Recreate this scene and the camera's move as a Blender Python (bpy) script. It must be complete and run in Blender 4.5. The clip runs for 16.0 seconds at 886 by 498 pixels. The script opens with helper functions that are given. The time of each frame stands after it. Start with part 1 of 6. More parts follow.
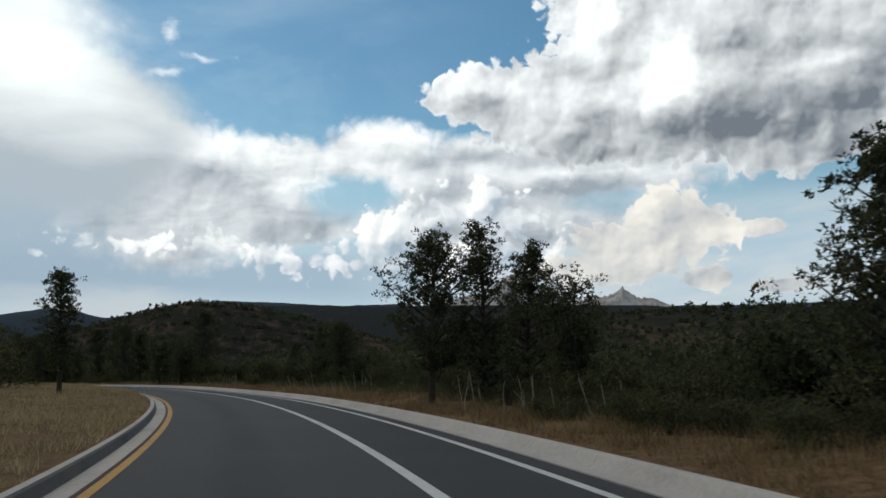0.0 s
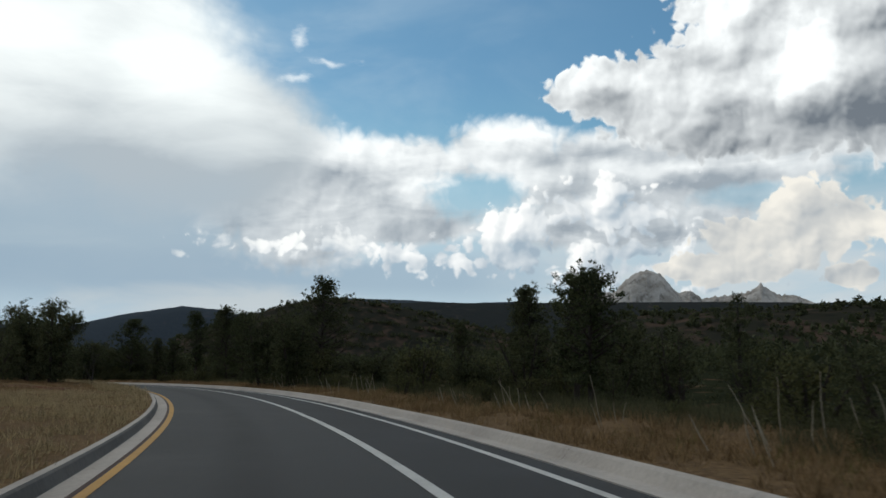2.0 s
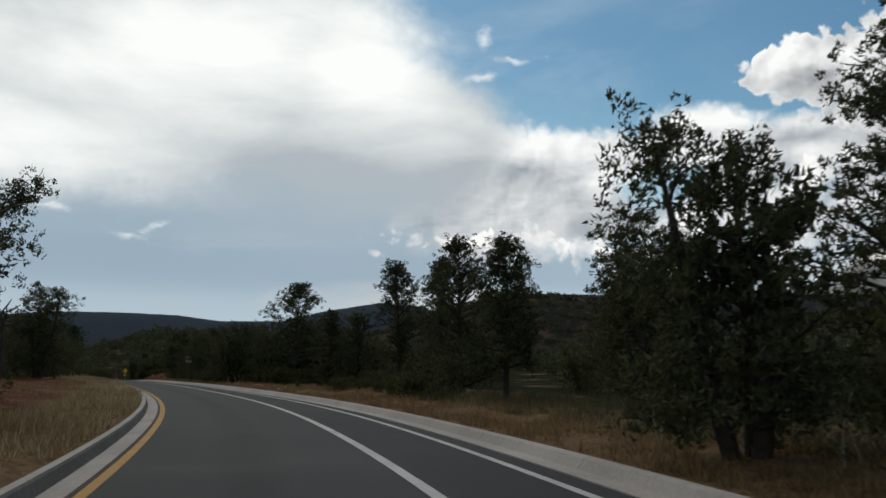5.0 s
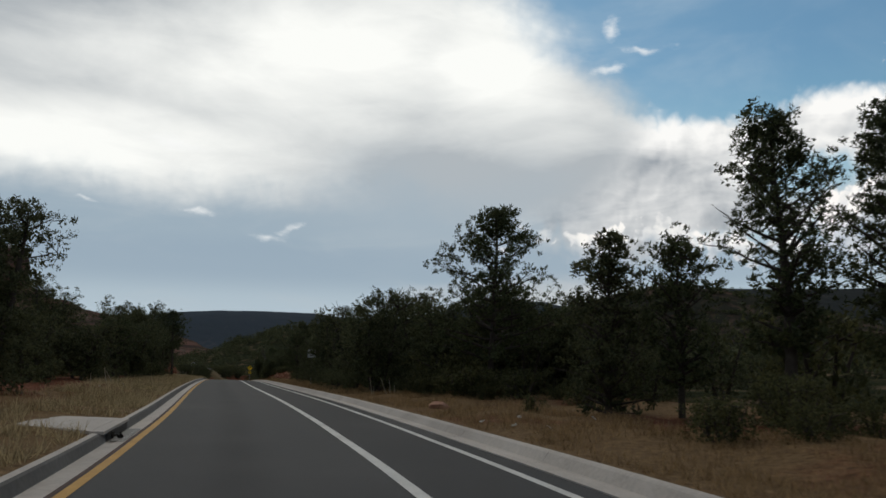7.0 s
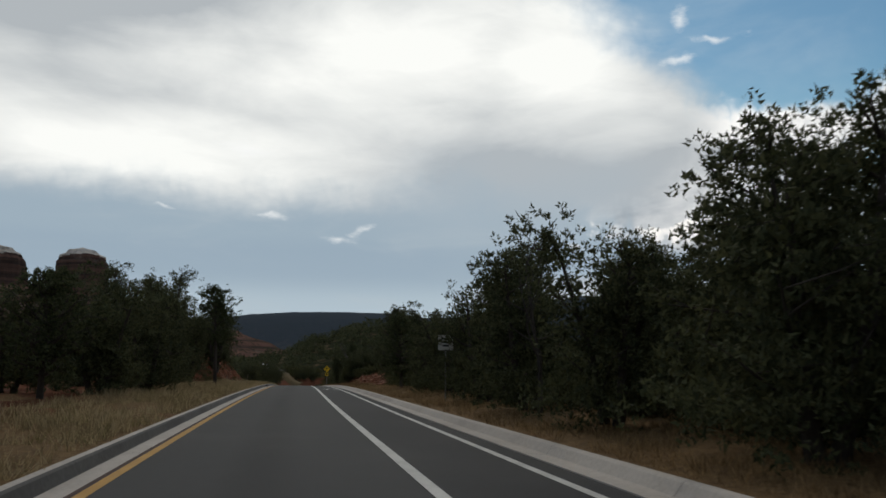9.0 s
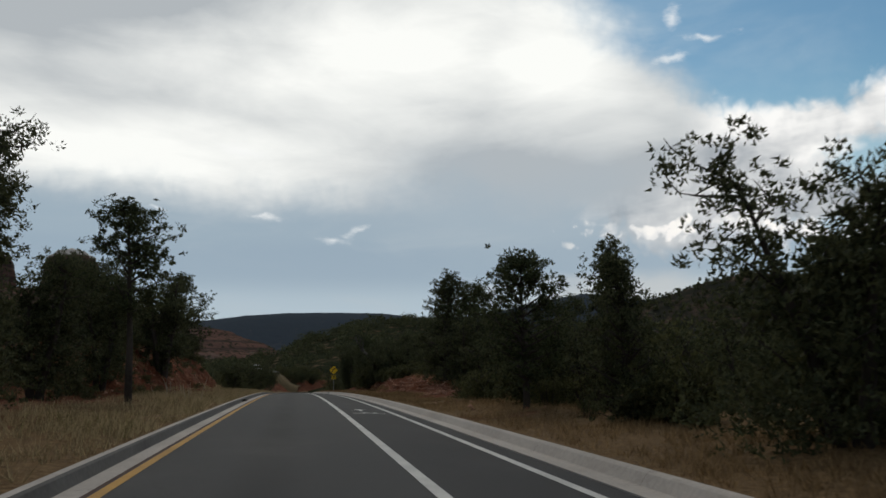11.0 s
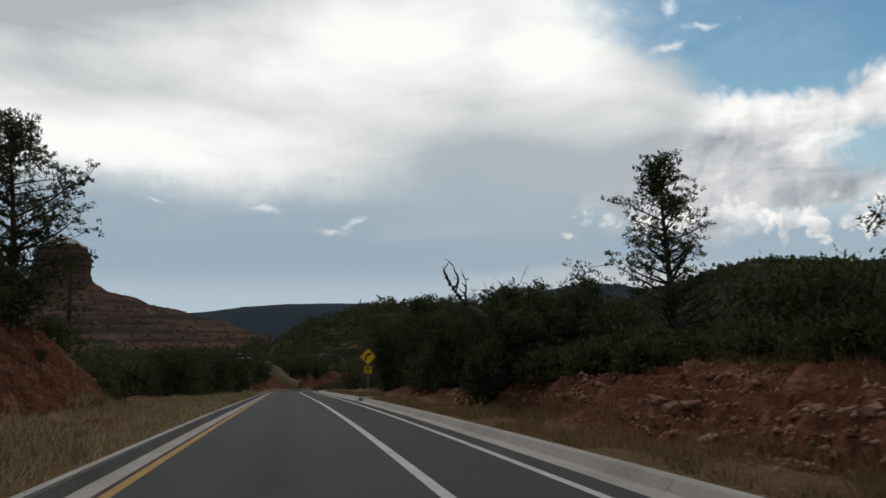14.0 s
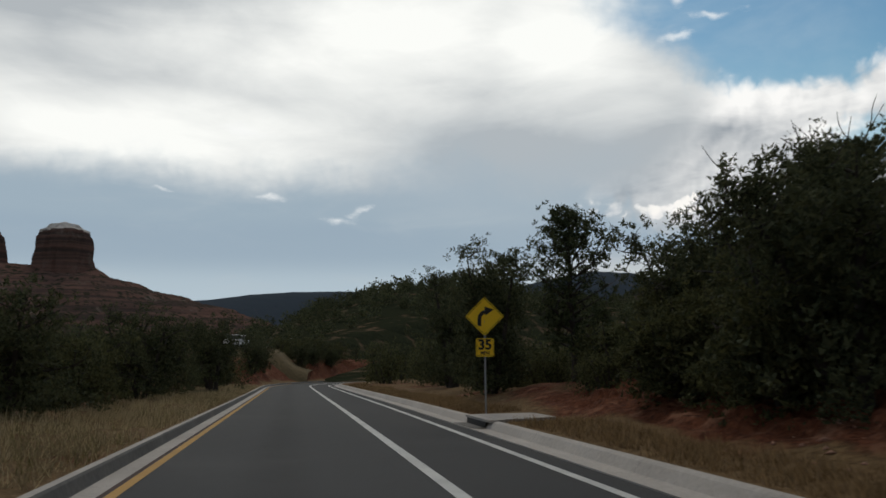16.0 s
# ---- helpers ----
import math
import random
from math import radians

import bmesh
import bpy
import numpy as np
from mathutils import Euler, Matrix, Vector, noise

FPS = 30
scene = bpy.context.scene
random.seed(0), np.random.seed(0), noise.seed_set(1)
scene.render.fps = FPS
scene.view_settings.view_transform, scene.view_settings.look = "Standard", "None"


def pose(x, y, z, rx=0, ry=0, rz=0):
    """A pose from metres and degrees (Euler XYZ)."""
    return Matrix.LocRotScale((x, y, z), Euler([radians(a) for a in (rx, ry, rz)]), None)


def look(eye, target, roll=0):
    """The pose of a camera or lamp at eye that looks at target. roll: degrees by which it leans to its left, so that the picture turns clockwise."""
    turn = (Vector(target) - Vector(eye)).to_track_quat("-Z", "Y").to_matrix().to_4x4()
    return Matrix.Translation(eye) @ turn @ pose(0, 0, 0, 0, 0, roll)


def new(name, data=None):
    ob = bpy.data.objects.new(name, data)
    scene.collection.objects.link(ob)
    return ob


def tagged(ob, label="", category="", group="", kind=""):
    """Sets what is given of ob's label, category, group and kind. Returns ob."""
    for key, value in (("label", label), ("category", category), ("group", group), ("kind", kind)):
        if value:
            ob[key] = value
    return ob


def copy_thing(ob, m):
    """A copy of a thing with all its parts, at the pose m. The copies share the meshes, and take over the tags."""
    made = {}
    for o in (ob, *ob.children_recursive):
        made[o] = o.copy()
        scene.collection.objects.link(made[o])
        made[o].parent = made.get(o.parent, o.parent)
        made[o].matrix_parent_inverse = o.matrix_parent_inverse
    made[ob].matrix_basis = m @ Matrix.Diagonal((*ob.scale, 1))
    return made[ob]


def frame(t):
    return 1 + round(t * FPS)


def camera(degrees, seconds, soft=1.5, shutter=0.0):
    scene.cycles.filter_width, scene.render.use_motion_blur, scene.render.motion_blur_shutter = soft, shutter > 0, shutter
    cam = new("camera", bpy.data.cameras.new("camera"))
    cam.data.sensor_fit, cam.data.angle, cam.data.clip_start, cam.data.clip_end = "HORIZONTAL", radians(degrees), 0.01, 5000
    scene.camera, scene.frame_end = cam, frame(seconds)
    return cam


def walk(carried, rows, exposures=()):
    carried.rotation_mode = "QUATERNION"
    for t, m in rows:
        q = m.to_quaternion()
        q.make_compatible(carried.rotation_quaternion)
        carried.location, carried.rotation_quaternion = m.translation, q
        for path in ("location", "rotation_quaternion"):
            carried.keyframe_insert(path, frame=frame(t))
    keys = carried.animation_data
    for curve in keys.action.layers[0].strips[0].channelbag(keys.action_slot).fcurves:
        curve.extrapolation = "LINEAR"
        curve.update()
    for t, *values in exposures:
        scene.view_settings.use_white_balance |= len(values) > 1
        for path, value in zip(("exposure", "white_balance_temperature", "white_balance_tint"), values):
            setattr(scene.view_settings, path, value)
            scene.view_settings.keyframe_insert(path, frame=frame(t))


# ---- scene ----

# ---------------------------------------------------------------- camera
cam = camera(55.0, 16.0, soft=1.6, shutter=0.1)
ROWS = [
    (0.0, 0.00, 0.00, 1.255, 98.60, 0.63, 0.09),
    (0.5, -1.49, 7.58, 1.336, 98.51, 0.46, 2.13),
    (1.0, -3.26, 15.10, 1.416, 98.45, 0.28, 4.23),
    (1.5, -5.30, 22.55, 1.495, 98.43, 0.09, 6.30),
    (2.0, -7.62, 29.92, 1.574, 98.50, -0.11, 8.40),
    (2.5, -10.20, 37.20, 1.652, 98.56, -0.30, 10.45),
    (3.0, -13.05, 44.38, 1.730, 98.46, -0.44, 12.50),
    (3.5, -16.16, 51.45, 1.807, 98.43, -0.53, 14.57),
    (4.0, -19.52, 58.40, 1.882, 98.32, -0.59, 16.74),
    (4.5, -23.15, 65.22, 1.951, 98.25, -0.63, 18.92),
    (5.0, -27.04, 71.90, 2.010, 98.17, -0.66, 21.12),
    (5.5, -31.18, 78.42, 2.051, 98.10, -0.69, 23.33),
    (6.0, -35.57, 84.77, 2.078, 98.02, -0.71, 25.52),
    (6.5, -40.20, 90.96, 2.093, 97.94, -0.74, 27.69),
    (7.0, -45.06, 96.96, 2.099, 97.86, -0.77, 29.84),
    (7.5, -50.13, 102.79, 2.097, 97.81, -0.74, 31.77),
    (8.0, -55.37, 108.47, 2.086, 97.63, -0.60, 33.31),
    (8.5, -60.73, 114.02, 2.066, 97.76, -0.35, 34.31),
    (9.0, -66.16, 119.52, 2.047, 97.74, -0.08, 34.67),
    (9.5, -71.60, 125.00, 2.021, 97.72, 0.12, 34.79),
    (10.0, -77.05, 130.48, 1.980, 97.73, 0.27, 34.74),
    (10.5, -82.49, 135.97, 1.932, 97.74, 0.38, 34.58),
    (11.0, -87.90, 141.48, 1.881, 97.74, 0.46, 34.38),
    (11.5, -93.30, 147.00, 1.828, 97.68, 0.53, 34.20),
    (12.0, -98.68, 152.54, 1.768, 97.55, 0.60, 34.10),
    (12.5, -104.06, 158.09, 1.694, 97.43, 0.68, 34.02),
    (13.0, -109.43, 163.64, 1.606, 97.34, 0.74, 34.16),
    (13.5, -114.82, 169.18, 1.501, 97.30, 0.79, 34.27),
    (14.0, -120.22, 174.71, 1.377, 97.12, 0.80, 34.34),
    (14.5, -125.62, 180.23, 1.232, 96.91, 0.78, 34.41),
    (15.0, -131.03, 185.74, 1.067, 96.69, 0.72, 34.45),
    (15.5, -136.45, 191.25, 0.881, 96.52, 0.65, 34.60),
    (16.0, -141.88, 196.74, 0.676, 96.39, 0.59, 34.71),
]
walk(cam, [(r[0], pose(*r[1:])) for r in ROWS], [(0.0, 0.12, 6200, 7), (4.0, 0.04, 6300, 8), (7.0, 0.0, 6500, 10), (16.0, 0.0, 6500, 10)])

# ---------------------------------------------------------------- sky, sun
def node(tree, kind, **sets):
    n = tree.nodes.new(kind)
    for k, v in sets.items():
        setattr(n, k, v)
    return n


class Graph:
    """Small helper to write shader arithmetic."""

    def __init__(self, tree):
        self.t = tree

    def put(self, sock, v):
        if isinstance(v, bpy.types.NodeSocket):
            self.t.links.new(v, sock)
        elif v is not None:
            sock.default_value = v

    def m(self, op, a, b=None, c=None, clamp=False):
        n = node(self.t, "ShaderNodeMath", operation=op, use_clamp=clamp)
        for s, v in zip(n.inputs, (a, b, c)):
            self.put(s, v)
        return n.outputs[0]

    def vm(self, op, a, b=None, c=None):
        n = node(self.t, "ShaderNodeVectorMath", operation=op)
        for s, v in zip(n.inputs, (a, b, c)):
            self.put(s, v)
        return n.outputs["Value"] if op in ("LENGTH", "DOT_PRODUCT") else n.outputs[0]

    def noise(self, vec, scale, detail=5.0, rough=0.55, dist=0.0):
        n = node(self.t, "ShaderNodeTexNoise")
        self.put(n.inputs["Vector"], vec)
        n.inputs["Scale"].default_value, n.inputs["Detail"].default_value = scale, detail
        n.inputs["Roughness"].default_value, n.inputs["Distortion"].default_value = rough, dist
        return n.outputs["Fac"]

    def cells(self, vec, scale, detail=3.0, rough=0.5):
        n = node(self.t, "ShaderNodeTexVoronoi", feature="F1", normalize=True)
        self.put(n.inputs["Vector"], vec)
        n.inputs["Scale"].default_value, n.inputs["Detail"].default_value = scale, detail
        n.inputs["Roughness"].default_value = rough
        return self.m("SUBTRACT", 1.0, n.outputs["Distance"])

    def colour(self, vec, scale, detail):
        n = node(self.t, "ShaderNodeTexNoise")
        self.put(n.inputs["Vector"], vec)
        n.inputs["Scale"].default_value, n.inputs["Detail"].default_value = scale, detail
        return n.outputs["Color"]

    def step(self, x, lo, hi):
        n = node(self.t, "ShaderNodeMapRange", interpolation_type="SMOOTHSTEP")
        self.put(n.inputs[0], x)
        n.inputs[1].default_value, n.inputs[2].default_value = lo, hi
        return n.outputs[0]

    def lin(self, x, lo, hi, a=0.0, b=1.0):
        n = node(self.t, "ShaderNodeMapRange")
        self.put(n.inputs[0], x)
        for i, v in enumerate((lo, hi, a, b)):
            self.put(n.inputs[i + 1], v)
        return n.outputs[0]

    def mix(self, f, a, b, mode="MIX"):
        n = node(self.t, "ShaderNodeMix", data_type="RGBA", blend_type=mode)
        self.put(n.inputs[0], f)
        for s, v in ((n.inputs[6], a), (n.inputs[7], b)):
            self.put(s, (*v, 1.0) if isinstance(v, tuple) and len(v) == 3 else v)
        return n.outputs[2]

    def any_of(self, parts):
        x = parts[0]
        for p in parts[1:]:
            x = self.m("SMOOTH_MAX", x, p, 0.25)
        return x

    def disc(self, p, cu, cv, ru, rv):
        q = self.vm("MULTIPLY_ADD", p, (1 / ru, 1 / rv, 0), (-cu / ru, -cv / rv, 0))
        return self.m("SUBTRACT", 1.0, self.vm("LENGTH", q))


SUN_AZ, SUN_EL = -42.0, 48.0        # degrees, clockwise from +y; above the horizon
world = bpy.data.worlds.new("world")
scene.world = world
world.use_nodes = True
wt = world.node_tree
wt.nodes.clear()
g = Graph(wt)
gen = node(wt, "ShaderNodeTexCoord").outputs["Generated"]
sep = node(wt, "ShaderNodeSeparateXYZ")
wt.links.new(gen, sep.inputs[0])
u = g.m("MULTIPLY", g.m("ARCTAN2", sep.outputs[0], sep.outputs[1]), 57.2958)
v = g.m("MULTIPLY", g.m("ARCSINE", sep.outputs[2]), 57.2958)
comb = node(wt, "ShaderNodeCombineXYZ")
wt.links.new(u, comb.inputs[0])
wt.links.new(v, comb.inputs[1])
p = comb.outputs[0]
streak = g.vm("MULTIPLY", p, (0.42, 1.0, 0))                    # drawn out along the horizon


def heads(q, scale, smooth):
    """Round cloud heads of one size."""
    n = node(wt, "ShaderNodeTexVoronoi", feature="SMOOTH_F1", voronoi_dimensions="2D")
    g.put(n.inputs["Vector"], q)
    n.inputs["Scale"].default_value, n.inputs["Smoothness"].default_value = scale, smooth
    return g.m("SUBTRACT", 1.0, n.outputs["Distance"])


def warped(q):
    return g.vm("MULTIPLY_ADD", g.vm("SUBTRACT", g.colour(q, 0.40, 3), (0.5, 0.5, 0.5)), (2.4, 2.0, 0), q)


def billow(q):
    """Heaped cloud heads: outline, large form and small form."""
    w = warped(q)
    a, b, c = heads(w, 0.19, 0.5), heads(w, 0.50, 0.4), heads(w, 1.25, 0.35)
    mix_ = g.m("ADD", g.m("ADD", g.m("MULTIPLY", a, 0.50), g.m("MULTIPLY", b, 0.34)), g.m("MULTIPLY", c, 0.16))
    return mix_, g.m("ADD", g.m("MULTIPLY", a, 0.70), g.m("MULTIPLY", b, 0.20)), g.m("ADD", g.m("MULTIPLY", b, 0.35), g.m("MULTIPLY", c, 0.16))


coarse = g.noise(p, 0.09, 4, 0.5)
fine = g.noise(p, 0.42, 7, 0.6)
crisp_n = g.noise(p, 1.6, 6, 0.62)
wavy = g.noise(streak, 0.16, 6, 0.55, 0.4)
layers = g.noise(g.vm("MULTIPLY", p, (0.30, 1.0, 0)), 0.42, 5, 0.55, 0.6)
w0 = warped(p)
(heap, big, small), (_, big_l, _), (_, _, small_l) = billow(p), billow(g.vm("ADD", p, (-0.70, 0.85, 0))), billow(g.vm("ADD", p, (-0.20, 0.26, 0)))
relief = g.m("ADD", g.m("SUBTRACT", big, big_l), g.m("MULTIPLY", g.m("SUBTRACT", small, small_l), 0.75))
bumps = g.m("ADD", g.m("MULTIPLY", g.m("SUBTRACT", heap, 0.62), 2.2), g.m("MULTIPLY", g.m("SUBTRACT", crisp_n, 0.5), 0.55))
bumps = g.m("ADD", bumps, g.m("MULTIPLY", g.m("SUBTRACT", fine, 0.5), 0.6))
knobs = g.m("ADD", g.m("MULTIPLY", g.m("SUBTRACT", heads(w0, 1.1, 0.25), 0.6), 0.9), g.m("MULTIPLY", g.m("SUBTRACT", heads(w0, 2.6, 0.3), 0.6), 0.28))
bumps = g.m("ADD", bumps, knobs)

nish = node(wt, "ShaderNodeTexSky", sky_type="NISHITA", sun_disc=False)
nish.sun_elevation, nish.sun_rotation = radians(SUN_EL), radians(SUN_AZ)
nish.air_density, nish.dust_density, nish.ozone_density = 1.0, 0.6, 2.0
sky = g.mix(1.0, nish.outputs[0], (0.053, 0.074, 0.073), "MULTIPLY")
sky = g.mix(g.step(v, 21.0, 12.0), sky, g.mix(1.0, sky, (1.25, 1.18, 1.05), "MULTIPLY"))
sky = g.mix(g.m("MULTIPLY", g.step(v, 15.0, 7.0), 0.9), sky, (0.46, 0.55, 0.62))
# thin high veil over the blue
sky = g.mix(g.m("MULTIPLY", g.m("MULTIPLY", g.step(wavy, 0.42, 0.75), g.step(u, 8.0, -22.0)), 0.35), sky, (0.62, 0.70, 0.74))
# broken cloud outside the view
wide = g.step(g.noise(p, 0.05, 6, 0.6), 0.44, 0.56)
wide = g.m("MULTIPLY", wide, g.m("MAXIMUM", g.step(g.m("ABSOLUTE", g.m("ADD", u, 16.0)), 46.0, 62.0), g.step(v, 26.0, 40.0)))
sky = g.mix(wide, sky, g.mix(g.step(fine, 0.3, 0.7), (0.30, 0.295, 0.28), (0.50, 0.485, 0.455)))
# slate rain haze on the left horizon
slate = g.mix(g.step(v, 2.5, 8.0), (0.45, 0.545, 0.61), (0.335, 0.425, 0.50))
slate = g.mix(g.m("MULTIPLY", g.step(layers, 0.45, 0.75), 0.35), slate, (0.47, 0.53, 0.57))
sky = g.mix(g.m("MULTIPLY", g.step(u, -11.0, -27.0), g.step(v, 17.0, 11.0)), sky, slate)
band = g.m("MULTIPLY", g.m("MULTIPLY", g.step(u, 4.0, -8.0), g.step(g.m("ADD", v, g.m("MULTIPLY", g.m("SUBTRACT", layers, 0.5), 1.5)), 8.6, 7.4)), g.step(v, 4.2, 6.2))
sky = g.mix(g.m("MULTIPLY", band, 0.7), sky, (0.31, 0.40, 0.485))
pale = g.m("MULTIPLY", g.step(g.m("ADD", g.disc(p, -22.0, 4.2, 11, 2.2), g.m("MULTIPLY", g.m("SUBTRACT", layers, 0.5), 1.4)), -0.1, 0.7), 0.75)
sky = g.mix(pale, sky, (0.56, 0.58, 0.58))


def lobes(places):
    """Sum of soft round patches: (bearing, rise, half width, half height, weight)."""
    total = None
    for a, b, c, d, k in places:
        x = g.m("MULTIPLY", g.step(g.m("ADD", g.disc(w0, a, b, c, d), g.m("MULTIPLY", g.m("SUBTRACT", fine, 0.5), 0.5)), -0.15, 0.75), k)
        total = x if total is None else g.m("ADD", total, x)
    return total


def cloud(base, discs, ragged, soft, shade, dark, light, gain, holes=(), veil=1.0, rim=0.25):
    field = g.any_of([g.disc(p, *d) for d in discs])
    dens = g.m("ADD", field, g.m("MULTIPLY", bumps, ragged))
    strength = veil
    for a, b, c, d, k in holes:
        gap = g.m("ADD", g.disc(p, a, b, c, d), g.m("ADD", g.m("MULTIPLY", g.m("SUBTRACT", layers, 0.5), 1.2), g.m("MULTIPLY", bumps, -0.35)))
        strength = g.m("MULTIPLY", strength, g.m("SUBTRACT", 1.0, g.m("MULTIPLY", g.step(gap, -0.1, 0.7), k)))
    tone = g.m("ADD", shade, g.m("MULTIPLY", relief, gain))
    tone = g.m("ADD", tone, g.m("MULTIPLY", g.step(dens, 0.30, 0.02), rim), clamp=True)
    return g.mix(g.m("MULTIPLY", g.step(dens, 0.0, soft), strength), base, g.mix(tone, dark, light))


# thin white veil low on the right
sky = g.mix(g.m("MULTIPLY", g.m("MULTIPLY", g.step(u, -8.0, 4.0), g.step(v, 12.5, 9.0)), g.m("MULTIPLY", g.step(layers, 0.30, 0.66), 0.85)), sky, (0.58, 0.61, 0.62))
# middle bank with blue gaps
tone = g.m("ADD", g.lin(v, 9.0, 16.6, 0.30, 0.80), g.m("ADD", g.m("MULTIPLY", g.m("SUBTRACT", layers, 0.5), 1.3), g.m("MULTIPLY", g.m("SUBTRACT", fine, 0.5), 0.5)))
tone = g.m("ADD", tone, lobes([(-4.5, 16.6, 5.5, 1.1, 0.35), (-9, 12.6, 3.2, 1.5, 0.35), (-16, 15.4, 5, 1.4, 0.30), (4, 14.6, 9, 0.9, -0.40), (9, 12.6, 8, 0.8, -0.38), (-13, 13.3, 6, 1.0, -0.22), (-3, 13.4, 3, 1.2, 0.2)]))
sky = cloud(sky, [(-4.4, 14.6, 5.0, 3.2), (-13, 13.5, 11, 2.9), (6, 13.0, 14, 4.2), (16, 13.6, 9, 2.0), (-18, 11.6, 9, 5.4), (-11, 10.6, 8, 2.4), (4, 10.4, 12, 3.0)],
            0.16, 0.34, tone, (0.33, 0.365, 0.40), (0.97, 0.965, 0.94), 0.9, holes=[(-6.2, 11.9, 4.6, 1.7, 0.92), (22, 12.0, 7, 1.7, 0.9), (12, 11.4, 4.5, 0.9, 0.7)], rim=0.10)
# low row of small cumulus
tone = g.m("ADD", g.m("SUBTRACT", g.lin(v, 7.0, 9.8, 0.28, 0.66), g.m("MULTIPLY", g.step(u, 2.0, 12.0), 0.15)), g.m("MULTIPLY", g.m("SUBTRACT", fine, 0.5), 0.6))
sky = cloud(sky, [(-23, 8.9, 2.4, 0.75), (-20.6, 8.5, 1.5, 0.7), (-18.4, 8.8, 0.9, 0.8), (-14.9, 8.8, 1.9, 1.4), (-11.6, 8.2, 1.8, 1.1), (-7.6, 8.3, 2.6, 1.5), (-3.5, 8.2, 4, 2.0), (4, 8.0, 6, 2.4), (-6, 7.6, 7, 0.8), (10, 8.0, 5, 2.0), (-3.5, 10.0, 3.4, 1.6), (3, 10.4, 5, 2.2)],
            1.15, 0.40, tone, (0.36, 0.43, 0.495), (1.0, 0.97, 0.93), 2.2, veil=0.95, rim=0.12)
# cream towers on the right
tone = g.m("ADD", g.lin(v, 6.5, 11.5, 0.30, 0.74), g.m("MULTIPLY", g.m("SUBTRACT", fine, 0.5), 0.5))
sky = cloud(sky, [(14.6, 9.4, 4.2, 2.9), (11.2, 8.6, 3.4, 1.9), (17.8, 9.6, 2.2, 1.5), (20.6, 9.2, 2.0, 0.65), (17.3, 6.1, 1.7, 0.9), (22.0, 5.5, 2.2, 0.45), (10, 7.0, 5, 1.2)],
            0.42, 0.16, tone, (0.36, 0.39, 0.42), (0.90, 0.835, 0.74), 1.5, rim=0.15)
# great cumulus, dark underneath
tone = g.m("ADD", g.lin(v, 13.6, 19.0, 0.30, 0.66), g.m("MULTIPLY", g.m("SUBTRACT", fine, 0.5), 0.5))
tone = g.m("ADD", tone, lobes([(9.8, 23.0, 3.4, 2.6, 0.30), (15.4, 19.6, 2.4, 3.2, 0.52), (4.2, 19.5, 5.2, 1.0, 0.30), (26.0, 24.0, 2.4, 1.6, 0.30), (21.5, 16.0, 7.5, 2.6, -0.40), (19.4, 21.2, 2.6, 2.2, -0.34), (26.5, 18.6, 5, 3.4, -0.34), (11.5, 16.3, 4.5, 1.2, -0.16), (25.0, 19.2, 3.0, 0.9, 0.20), (34, 20, 7, 6, -0.3)]))
sky = cloud(sky, [(3.8, 18.6, 5.0, 2.2), (1.0, 18.7, 2.8, 1.6), (6.5, 17.8, 6.0, 3.2), (10.5, 19.4, 5.5, 4.0), (11.8, 23.6, 4.7, 3.6), (18, 21.5, 8.6, 7.0), (20, 18.4, 9, 5.2), (29, 19.5, 11, 7.2), (14, 15.7, 9, 2.2), (25, 15.0, 10, 2.6)],
            0.38, 0.15, tone, (0.165, 0.185, 0.21), (0.98, 0.975, 0.95), 1.15, rim=0.20)
# the broad bright sheet on the left
field = g.any_of([g.disc(p, *d) for d in ((-46, 20, 25.0, 10.3), (-66, 17.5, 26, 7.6), (-26, 15.2, 10, 6.0), (-54, 34, 30, 16))])
field = g.m("ADD", field, g.m("ADD", g.m("MULTIPLY", g.m("SUBTRACT", coarse, 0.5), 0.5), g.m("ADD", g.m("MULTIPLY", g.m("SUBTRACT", wavy, 0.5), 0.30), g.m("MULTIPLY", bumps, 0.05))))
core = g.any_of([g.disc(p, -38, 20.5, 15, 6.0), g.disc(p, -54, 13.4, 16, 3.2), g.disc(p, -27, 19.5, 8, 5.5)])
dull = g.any_of([g.disc(p, -64, 26.0, 24, 7.0), g.disc(p, -31, 11.5, 11, 4.4), g.disc(p, -20, 11, 8, 4)])
tone = g.m("SUBTRACT", g.m("MULTIPLY", g.m("MAXIMUM", core, -0.5), 0.80), g.m("ADD", g.m("MULTIPLY", g.m("MAXIMUM", dull, 0.0), 0.42), g.m("MULTIPLY", g.m("MAXIMUM", g.disc(p, -66, 25.0, 22, 6.5), 0.0), 1.0)))
tone = g.m("ADD", tone, g.m("ADD", 0.46, g.m("ADD", g.m("MULTIPLY", g.m("SUBTRACT", wavy, 0.5), 1.3), g.m("ADD", g.m("MULTIPLY", g.m("SUBTRACT", layers, 0.5), 0.55), g.m("MULTIPLY", g.m("SUBTRACT", g.noise(streak, 0.09, 3, 0.5), 0.5), 1.2)))), clamp=True)
sheet = g.mix(tone, (0.44, 0.475, 0.50), (0.97, 0.98, 0.945))
sheet = g.mix(g.step(v, 27.0, 38.0), sheet, (0.36, 0.355, 0.34))
edge_v = g.m("ADD", v, g.m("ADD", g.m("MULTIPLY", g.m("SUBTRACT", layers, 0.5), 1.6), g.m("MULTIPLY", g.m("SUBTRACT", wavy, 0.5), 1.2)))
under = g.m("MAXIMUM", g.step(edge_v, 9.2, 11.2), g.step(u, -40.0, -30.0))
